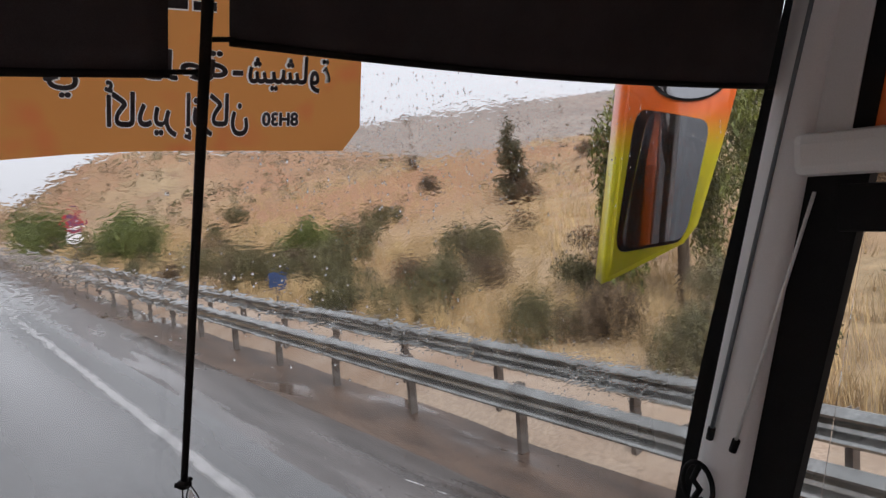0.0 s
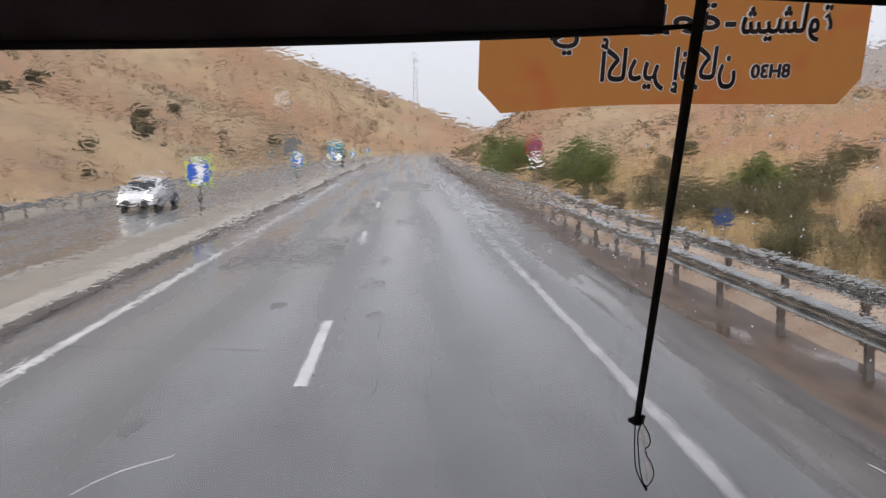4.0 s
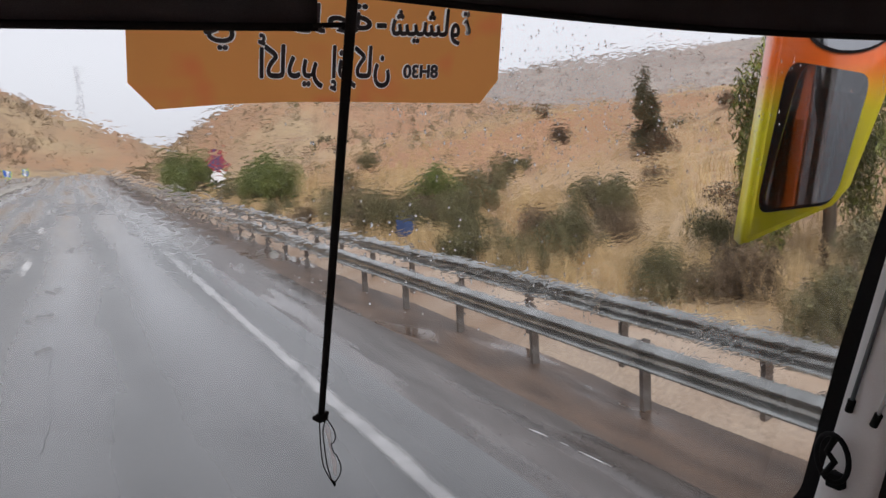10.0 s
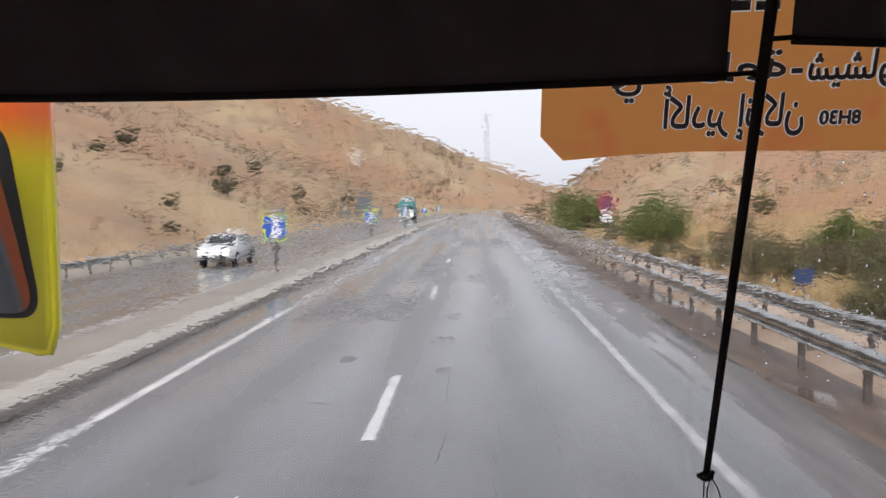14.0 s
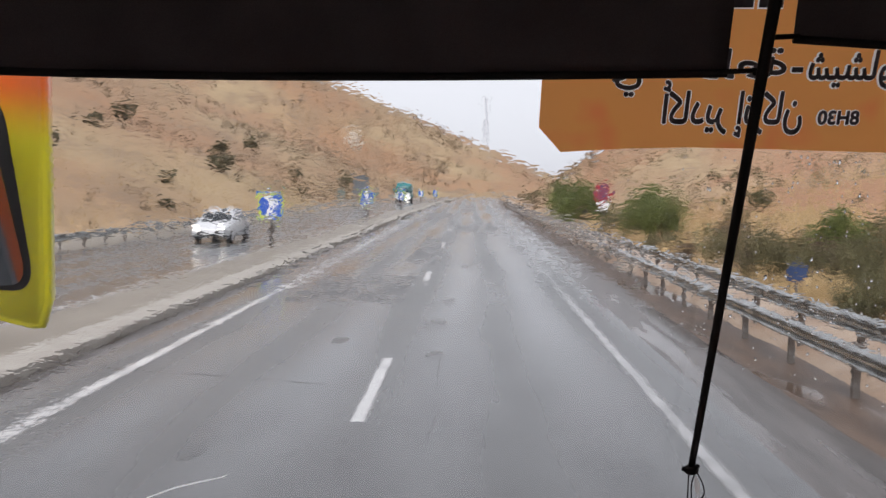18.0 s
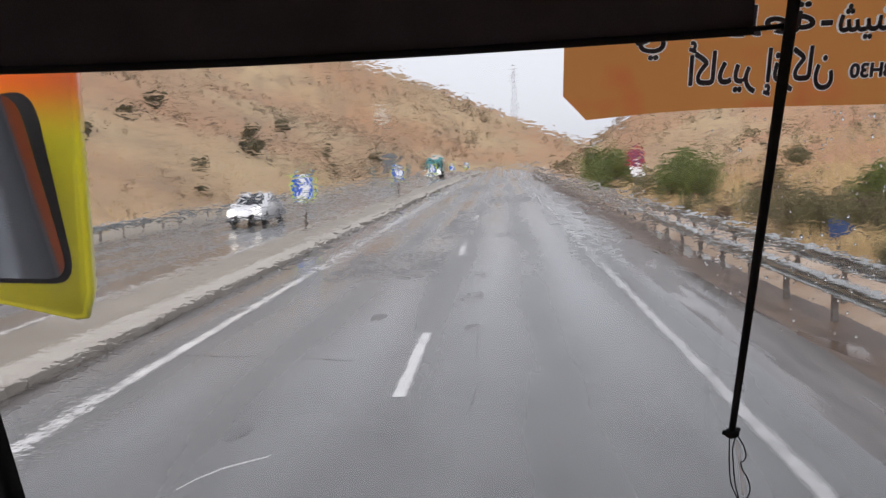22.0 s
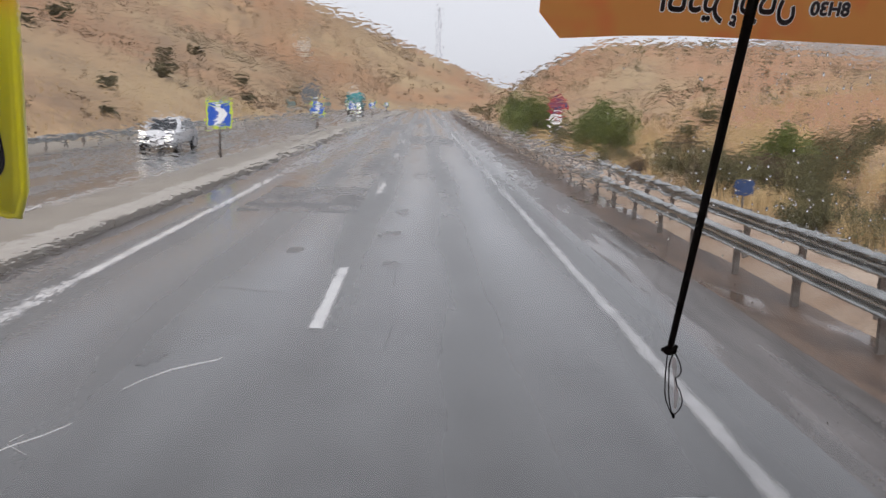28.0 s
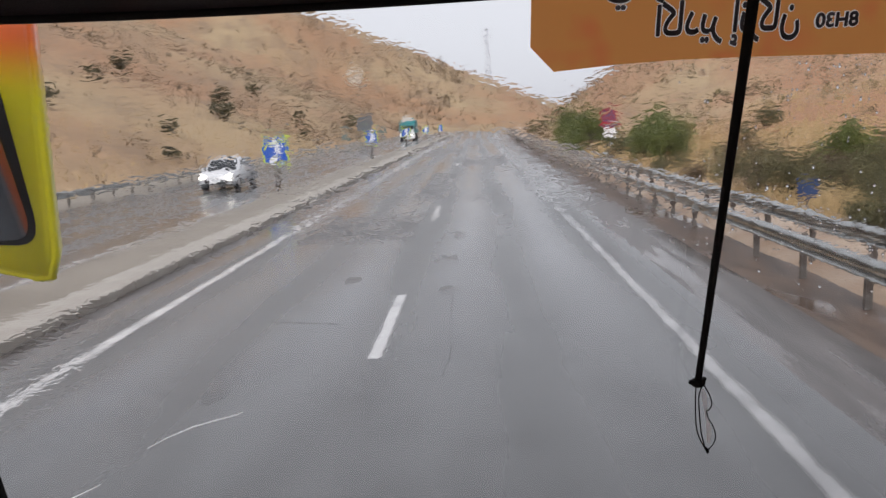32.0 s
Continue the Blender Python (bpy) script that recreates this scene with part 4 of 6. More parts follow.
for side, x0, x1 in (("left", WL - 0.03, WL), ("right", WR, WR + 0.03)):
    shell("lower_side", x0, x1, -9.0, 1.10, 0.45, 1.62, PANEL, "dark grey lower side panel", 0.01)
    if side == "right":
        shell("side_stripe", x0 - 0.004, x1 + 0.004, -9.0, 0.9, 1.20, 1.28, STRIPE, "thin orange stripe", 0.003)
    front, low, high, sill, pane_mat = (0.9, 0.82, 1.62, 1.63, CLEAR) if side == "left" else (0.0, 1.73, 2.22, 2.225, SMOKED)
    shell("side_stripe", x0 - 0.004, x1 + 0.004, -9.0, front, low, high, STRIPE, "broad orange stripe", 0.004)
    if side == "right":
        shell("waist_panel", x0, x1, -9.0, front, 1.625, low, SEAL, "black waist panel", 0.004)
    for k in range(5):
        ya = -8.95 + 1.61 * k
        shell("window_post", x0, x1, ya, ya + 0.10, sill, 2.80, SEAL, "black window post")
        pane = shell("side_glass", (x0 + x1) / 2 - 0.003, (x0 + x1) / 2 + 0.003, ya + 0.10, ya + 1.61, sill, 2.80, pane_mat, "tinted side window")
    shell("cant_rail", x0, x1, -9.0, -0.9, 2.80, 3.04, CABIN, "dark lining over the side windows")
    shell("cant_rail", x0, x1, -0.9, 0.80, 2.95 if side == "left" else 2.62, 3.04, CABIN, "dark lining over the side window")

# pillars between the windscreen and the side windows: (seal line, trim edge, window edge) as y at a height
def slope(y, z, k):
    return lambda h: y + k * (h - z)


def pillar(x, into, label):
    """into: the way to the cabin's middle, +1 or -1."""
    if into < 0:
        s, t, w, c = slope(0.901, 2.45, -0.284), slope(0.776, 2.45, -0.247), slope(0.648, 2.45, -0.272), slope(0.845, 2.45, -0.307)
    else:
        s, t, w, c = slope(0.86, 2.45, -0.32), slope(0.70, 2.45, -0.247), slope(0.60, 2.45, -0.272), slope(0.812, 2.45, -0.27)
    hs = [1.0 + 0.1 * i for i in range(21)]
    bm = bmesh.new()
    n = 7
    rows = []
    for h in hs:
        a, b = s(h), t(h)
        # a strip that faces the glass, then the flat face towards the cabin, rounded off at the window
        rows.append([bm.verts.new((x + into * (0.014, 0.025, 0.036, 0.045, 0.046, 0.045, 0.041, 0.028)[k], a + (b - a) * k / n, h)) for k in range(n + 1)])
    for ra, rb in zip(rows, rows[1:]):
        for k in range(n):
            bm.faces.new((ra[k], ra[k + 1], rb[k + 1], rb[k]))
    out = bmesh.ops.extrude_face_region(bm, geom=list(bm.faces))
    bmesh.ops.translate(bm, verts=[g for g in out["geom"] if isinstance(g, bmesh.types.BMVert)], vec=(-into * 0.06, 0, 0))
    bmesh.ops.recalc_face_normals(bm, faces=bm.faces)
    p = part("pillar", bm, TRIM, bus, label, True)
    bm = bmesh.new()
    strip(bm, [(x + into * 0.012, t(h) + 0.004, h) for h in hs], [(x + into * 0.004, w(h), h) for h in hs], (-into * 0.03, 0, 0))
    part("window_frame", bm, SEAL, bus, "black window frame")
    # a groove line that runs down the trim
    bm = bmesh.new()
    tube(bm, [(x + into * 0.046, c(h), h) for h in [1.9] + hs if h >= 1.9], 0.0055, 6)
    g = part("cable_cover", bm, PANEL, p, "thin dark grey cable", True)
    bm = bmesh.new()
    tube(bm, [(x + into * 0.046, c(1.885), 1.885), (x + into * 0.046, c(1.915), 1.915)], 0.009, 8)
    part("end_cap", bm, SEAL, p, "small black end cap", True)
    return p


right_pillar = pillar(1.405, -1, "smooth grey plastic windscreen pillar")
pillar(-1.118, 1, "smooth grey plastic windscreen pillar")
# slanting metal rod and ring on the door-side pillar
bm = bmesh.new()
tube(bm, [(1.345, 0.720, 2.47), (1.345, 0.938, 1.89)], 0.004, 8)
part("stay_rod", bm, BRIGHT, right_pillar, "thin metal stay rod", True)
bm = bmesh.new()
tube(bm, [(1.345, 0.931, 1.905), (1.345, 0.944, 1.875)], 0.009, 8)
part("end_cap", bm, SEAL, right_pillar, "small black end cap", True)
bm = bmesh.new()
ringp = [(1.335, 1.040 + 0.044 * math.cos(a), 1.770 + 0.058 * math.sin(a)) for a in np.linspace(0, math.tau, 22)]
tube(bm, ringp, 0.0065, 8, False)
tube(bm, [(1.335, 1.03, 1.825), (1.33, 1.05, 1.785), (1.33, 1.03, 1.765), (1.335, 1.06, 1.725)], 0.008, 8)
box(bm, 1.335, 1.375, 1.02, 1.06, 1.695, 1.73, 0.005)
part("latch", bm, SEAL, right_pillar, "black ring latch", True)

# housing, header and orange curtain over the door window
shell("roller_housing", 1.30, 1.41, -0.6, 0.742, 2.502, 2.59, TRIM_LIGHT, "pale rounded plastic roller housing", 0.022)
shell("window_header", 1.385, 1.415, -0.6, 0.70, 2.385, 2.483, SEAL, "black window header", 0.006)
for name, pts, x, material, label in (("header_trim", [(0.745, 2.58), (0.665, 2.58), (0.585, 2.93), (0.66, 2.93)], 1.388, TRIM, "grey trim above the housing"),
                                      ("curtain", [(0.630, 2.58), (-0.6, 2.58), (-0.6, 2.93), (0.548, 2.93)], 1.396, ORANGE, "orange panel over the side window"),
                                      ("curtain_border", [(0.668, 2.575), (0.624, 2.575), (0.540, 2.935), (0.588, 2.935)], 1.391, SEAL, "black border of the orange panel")):
    bm = bmesh.new()
    plate(bm, [(x, y, z) for y, z in pts], (0.014, 0, 0))
    part(name, bm, material, bus, label)
bm = bmesh.new()
plate(bm, [(1.425, 0.93, 1.0), (1.425, -0.85, 1.0), (1.425, -0.85, 2.40), (1.425, 0.66, 2.40)], (0.005, 0, 0))
side_pane = part("side_window", bm, PANE, bus, "clear door window glass")
side_pane.visible_shadow = False
shell("side_post", 1.40, 1.45, -0.95, -0.85, 0.9, 3.0, SEAL, "black window post")
shell("left_lining", -1.16, -1.135, -0.9, 0.60, 0.9, 1.25, CABIN, "dark side lining under the driver's window")
left_pane = shell("side_window", -1.155, -1.150, -0.9, 0.72, 1.25, 2.95, PANE, "clear driver's window glass")
left_pane.visible_shadow = False

# wheels
def wheel(x, y):
    bm = bmesh.new()
    prof = [(0.29, -0.13), (0.46, -0.14), (0.50, -0.11), (0.50, 0.11), (0.46, 0.14), (0.29, 0.13)]
    n = 28
    rows = [[bm.verts.new((x + b, y + r * math.cos(k * math.tau / n), 0.5 + r * math.sin(k * math.tau / n))) for k in range(n)] for r, b in prof]
    for ra, rb in zip(rows, rows[1:] + rows[:1]):
        for k in range(n):
            bm.faces.new((ra[k], ra[(k + 1) % n], rb[(k + 1) % n], rb[k]))
    bmesh.ops.recalc_face_normals(bm, faces=bm.faces)
    w = part("wheel", bm, TYRE, bus, "black tyre on a steel rim", True)
    bm = bmesh.new()
    bmesh.ops.create_cone(bm, segments=24, radius1=0.295, radius2=0.22, depth=0.2, cap_ends=True, matrix=pose(x, y, 0.5, 0, 90 if x > 0 else -90, 0))
    part("rim", bm, CHROME, w)


for wx in (WL + 0.16, WR - 0.16):
    for wy in (-0.9, -6.6):
        wheel(wx, wy)

# ---- blinds, cord and notice inside the windscreen ----
def blind(x0, x1, zb0, zb1, label):
    ob = empty("roller_blind", label, "blind", "windscreen blinds")
    n = 30
    rnd = random.Random(int(x0 * 100))
    xs = [x0 + (x1 - x0) * i / n for i in range(n + 1)]
    bm = bmesh.new()
    rows = []
    for j in range(7):
        rows.append([bm.verts.new(on_skin(x, (zb0 + (zb1 - zb0) * i / n) * (1 - j / 6) + 3.0 * j / 6, 0.004 * math.sin(i * 0.9 + j) * 0.5)) for i, x in enumerate(xs)])
    for ra, rb in zip(rows, rows[1:]):
        for k in range(n):
            bm.faces.new((ra[k], ra[k + 1], rb[k + 1], rb[k]))
    out = bmesh.ops.extrude_face_region(bm, geom=list(bm.faces))
    bmesh.ops.translate(bm, verts=[g for g in out["geom"] if isinstance(g, bmesh.types.BMVert)], vec=(0, 0.003, 0))
    bmesh.ops.recalc_face_normals(bm, faces=bm.faces)
    part("fabric", bm, BLIND, ob, "opaque black fabric", True)
    bm = bmesh.new()
    tube(bm, [on_skin(x, zb0 + (zb1 - zb0) * i / n + 0.004, 0.0) for i, x in enumerate(xs)], 0.0065, 8)
    part("hem_bar", bm, ROD, ob, "thin black hem bar", True)
    return ob, xs


lb_, _ = blind(-1.11, 0.158, 2.703, 2.724, "black roller blind pulled down over the windscreen")
rb_, _ = blind(0.256, 1.405, 2.775, 2.702, "black roller blind drawn down beside the cord")
for a, b, z0, z1, ob in ((0.150, 0.203, 2.730, 2.732, lb_), (0.218, 0.262, 2.781, 2.783, rb_), (1.40, 1.44, 2.703, 2.702, rb_)):
    bm = bmesh.new()
    tube(bm, [on_skin(a, z0, -0.004), on_skin(b, z1, -0.004)], 0.0042, 8)
    part("bar_end", bm, ROD, ob, "small black bar end", True)
    bm = bmesh.new()
    bmesh.ops.create_icosphere(bm, subdivisions=2, radius=0.0062, matrix=Matrix.Translation(on_skin(b if ob is lb_ else a, z0, -0.004)))
    part("bar_knob", bm, ROD, ob, "", True)

cord = empty("pull_cord", "black braided blind cord hanging with a knotted loop", "cord")
bm = bmesh.new()
cp = [(0.2195 - 0.0465 * k / 12, skin(0.2, 2.90 - 0.875 * k / 12, -0.012), 2.90 - 0.875 * k / 12) for k in range(13)]
tube(bm, cp, [0.0098 - 0.0036 * k / 12 for k in range(13)], 10)
part("braid", bm, ROD, cord, "black braided sleeve", True)
kx, ky, kz = 0.173, skin(0.2, 2.025, -0.012), 2.022
bm = bmesh.new()
bmesh.ops.create_icosphere(bm, subdivisions=2, radius=0.0125, matrix=Matrix.Translation((kx, ky, kz)) @ Matrix.Diagonal((1.15, 1, 0.8, 1)))
tube(bm, [(kx - 0.016, ky, kz + 0.002), (kx, ky - 0.012, kz + 0.001), (kx + 0.012, ky, kz + 0.008)], 0.005, 6)
part("knot", bm, ROD, cord, "black knot", True)
def strand(pts, r=0.0013):
    """A thin cord bent smoothly through points beside and below the knot."""
    q = [(kx + 1.05 * a, ky + 0.002 * math.sin(40 * b), kz + 1.1 * b) for a, b in pts]
    path = []
    for i in range(len(q) - 1):
        p0, p1, p2, p3 = (Vector(q[max(0, min(len(q) - 1, i + k))]) for k in (-1, 0, 1, 2))
        for k in range(5):
            s = k / 5
            path.append(0.5 * (2 * p1 + (p2 - p0) * s + (2 * p0 - 5 * p1 + 4 * p2 - p3) * s * s + (3 * p1 - p0 - 3 * p2 + p3) * s ** 3))
    path.append(Vector(q[-1]))
    bm = bmesh.new()
    tube(bm, path, r, 6)
    return part("loop", bm, ROD, cord, "thin black cord loop", True)


strand([(-0.004, -0.008), (-0.005, -0.05), (-0.002, -0.085), (0.006, -0.107), (0.015, -0.124)])
strand([(0.006, -0.008), (0.001, -0.026), (0.002, -0.053), (0.006, -0.09), (0.014, -0.122)])
strand([(0.010, -0.004), (0.020, -0.022), (0.024, -0.039), (0.019, -0.049), (0.015, -0.051), (0.019, -0.066), (0.026, -0.077), (0.032, -0.097), (0.029, -0.111), (0.023, -0.119), (0.016, -0.125)])
strand([(0.014, -0.119), (0.018, -0.126), (0.016, -0.129)], 0.003)
# a small clear tag twisted inside the loop
bm = bmesh.new()
strip(bm, [(kx + a, ky + 0.001, kz + 1.1 * b) for a, b in ((0.008, -0.012), (0.006, -0.025), (0.011, -0.045), (0.014, -0.062), (0.016, -0.085), (0.018, -0.110))],
      [(kx + a, ky - 0.001, kz + 1.1 * b) for a, b in ((0.011, -0.011), (0.017, -0.025), (0.017, -0.047), (0.018, -0.064), (0.026, -0.085), (0.022, -0.111))], (0, 0.0006, 0))
part("tag", bm, FILM, cord, "small clear plastic tag")

notice = empty("route_notice", "orange printed route notice stuck behind the windscreen", "notice")
printed = []                    # (triangles, how far their pale outline reaches)


def lettering(body, x0, x1, z, size, grow=0.0012):
    """Writing that reads from outside: it runs from high x to low x as seen from within. grow: how much bolder, in metres."""
    cu = bpy.data.curves.new("lettering", "FONT")
    cu.body, cu.size = body, 1.0
    tmp = new("lettering", cu)
    me = bpy.data.meshes.new_from_object(tmp)
    bpy.data.objects.remove(tmp)
    co = np.array([v.co[:] for v in me.vertices])
    me.calc_loop_triangles()
    tris = [tuple(t.vertices) for t in me.loop_triangles]
    lo, hi = co[:, 0].min(), co[:, 0].max()
    k = (x1 - x0) / (hi - lo)
    flat = np.stack([x1 - (co[:, 0] - lo) * k, z + co[:, 1] * size], 1)
    verts, polys = [], []
    for n in range(9):
        dx, dz = (0, 0) if n == 8 else (grow * math.cos(n * math.tau / 8), grow * math.sin(n * math.tau / 8))
        base = len(verts)
        verts += [(x + dx, skin((x0 + x1) / 2, h + dz, 0.0484) + 0.00002 * n, h + dz) for x, h in flat]
        polys += [tuple(base + i for i in f) for f in tris]
    printed.append((flat[np.array(tris)], 0.0029))
    return raw("lettering", verts, polys, INK, notice)


AGADIR = "\ufeae\ufef3\ufea9\ufe8e\ufedb\ufe83"
INEZGANE = "\ufee5\ufe8e\ufedb\ufeb0\ufee7\ufe87"
CHICHAOUA = "\ufe93\ufeed\ufe8e\ufeb8\ufef4\ufeb7"
KELAA = "\ufe94\ufecc\ufee0\ufed7"
lettering(AGADIR, 0.074, 0.182, 2.655, 0.072)
lettering(INEZGANE, 0.197, 0.305, 2.655, 0.072)
lettering("8H30", 0.332, 0.398, 2.655, 0.030)
lettering(CHICHAOUA, 0.306, 0.458, 2.726, 0.062)
lettering(KELAA, 0.125, 0.268, 2.728, 0.062)
lettering("\ufef2", -0.012, 0.034, 2.722, 0.056)
lettering("-", 0.279, 0.295, 2.727, 0.062)
# writing in the slit that cannot be read, as plain bars
for x0, x1, z0, z1 in ((0.17, 0.203, 2.835, 2.85), (0.212, 0.25, 2.835, 2.848), (0.175, 0.18, 2.835, 2.875), (0.235, 0.24, 2.835, 2.88)):
    bm = bmesh.new()
    plate(bm, [on_skin(x, z, 0.0484) for x, z in ((x0, z0), (x1, z0), (x1, z1), (x0, z1))], (0, -0.0003, 0))
    part("lettering_bar", bm, INK, notice)
    printed.append((np.array([[(x0, z0), (x1, z0), (x1, z1)], [(x0, z0), (x1, z1), (x0, z1)]]), 0.0022))


def notice_film():
    """The film in narrow upright strips: orange print, and left pale round the writing."""
    step, u0, w0 = 0.001, -0.140, 2.600
    nu, nw = 672, 302
    pale = np.zeros((nu, nw), bool)
    for tris, reach in printed:
        for k in range(9):
            shift = np.array((0, 0) if k == 8 else (reach * math.cos(k * math.tau / 8), reach * math.sin(k * math.tau / 8)))
            for a, b, c in tris + shift:
                lo, hi = np.minimum(np.minimum(a, b), c), np.maximum(np.maximum(a, b), c)
                i0, i1 = int((lo[0] - u0) / step), int((hi[0] - u0) / step) + 1
                j0, j1 = int((lo[1] - w0) / step), int((hi[1] - w0) / step) + 1
                gx, gz = np.meshgrid(u0 + (np.arange(i0, i1) + 0.5) * step, w0 + (np.arange(j0, j1) + 0.5) * step, indexing="ij")
                e = [(q[0] - p[0]) * (gz - p[1]) - (q[1] - p[1]) * (gx - p[0]) for p, q in ((a, b), (b, c), (c, a))]
                pale[i0:i1, j0:j1] |= ((e[0] >= 0) & (e[1] >= 0) & (e[2] >= 0)) | ((e[0] <= 0) & (e[1] <= 0) & (e[2] <= 0))
    foot_x = [-0.131, -0.091, 0.02, 0.12, 0.24, 0.40, 0.488, 0.523]
    foot_z = [2.647, 2.606, 2.613, 2.6155, 2.614, 2.610, 2.608, 2.650]
    verts, faces, slots = [], [], []
    for i in range(nu):
        xa, xb = u0 + i * step, u0 + (i + 1) * step
        if xa < -0.131 or xb > 0.523:
            continue
        za, zb = np.interp(xa, foot_x, foot_z), np.interp(xb, foot_x, foot_z)
        j, end = int((max(za, zb) - w0) / step) + 1, nw - 2
        lower = (za, zb)
        while j < end:
            j2, kind = j, pale[i, j]
            while j2 < end and pale[i, j2] == kind:
                j2 += 1
            up = w0 + j2 * step
            n = len(verts)
            for x, h in ((xa, lower[0]), (xb, lower[1]), (xb, up), (xa, up)):
                x += 0.03 * (h - 2.647) * (1 if x < 0.2 else -1) * min(1.0, abs(x - 0.2) / 0.3)
                verts.append(on_skin(x, h, 0.050))
            faces.append((n, n + 1, n + 2, n + 3))
            slots.append(1 if kind else 0)
            lower, j = (up, up), j2
    ob = raw("film", verts, faces, NOTICE, notice)
    ob.data.materials.append(HALO)
    ob.data.polygons.foreach_set("material_index", slots)
    return tagged(ob, "translucent orange printed film")


notice_film()

# ---- outside mirrors ----
MPAINT, mt, mbs = plain("yellow_to_orange_lacquer", (0.8, 0.7, 0.02), 0.3)
m_tc, m_sep, m_rng, m_mix, m_nz = (mt.nodes.new(k) for k in ("ShaderNodeTexCoord", "ShaderNodeSeparateXYZ", "ShaderNodeMapRange", "ShaderNodeMix", "ShaderNodeTexNoise"))
mt.links.new(m_tc.outputs["Object"], m_sep.inputs[0])
m_rng.inputs[1].default_value, m_rng.inputs[2].default_value = 2.56, 2.72
m_rng.interpolation_type = "SMOOTHSTEP"
mt.links.new(m_sep.outputs[2], m_rng.inputs[0])
m_mix.data_type = "RGBA"
m_mix.inputs[6].default_value, m_mix.inputs[7].default_value = (0.78, 0.72, 0.008, 1), (0.92, 0.16, 0.012, 1)
mt.links.new(m_rng.outputs[0], m_mix.inputs[0])
m_nz.inputs["Scale"].default_value = 40
m_hs = mt.nodes.new("ShaderNodeHueSaturation")
m_vr = mt.nodes.new("ShaderNodeMapRange")
m_vr.inputs[3].default_value, m_vr.inputs[4].default_value = 0.88, 1.1
mt.links.new(m_tc.outputs["Object"], m_nz.inputs["Vector"])
mt.links.new(m_nz.outputs[0], m_vr.inputs[0])
mt.links.new(m_vr.outputs[0], m_hs.inputs["Value"])
mt.links.new(m_mix.outputs[2], m_hs.inputs["Color"])
mt.links.new(m_hs.outputs[0], mbs.inputs["Base Color"])
mbs.inputs["Coat Weight"].default_value = 0.4


MPAINT_LEFT = MPAINT.copy()
for n in MPAINT_LEFT.node_tree.nodes:
    if n.bl_idname == "ShaderNodeMapRange" and n.interpolation_type == "SMOOTHSTEP":
        n.inputs[1].default_value, n.inputs[2].default_value = 2.63, 2.80


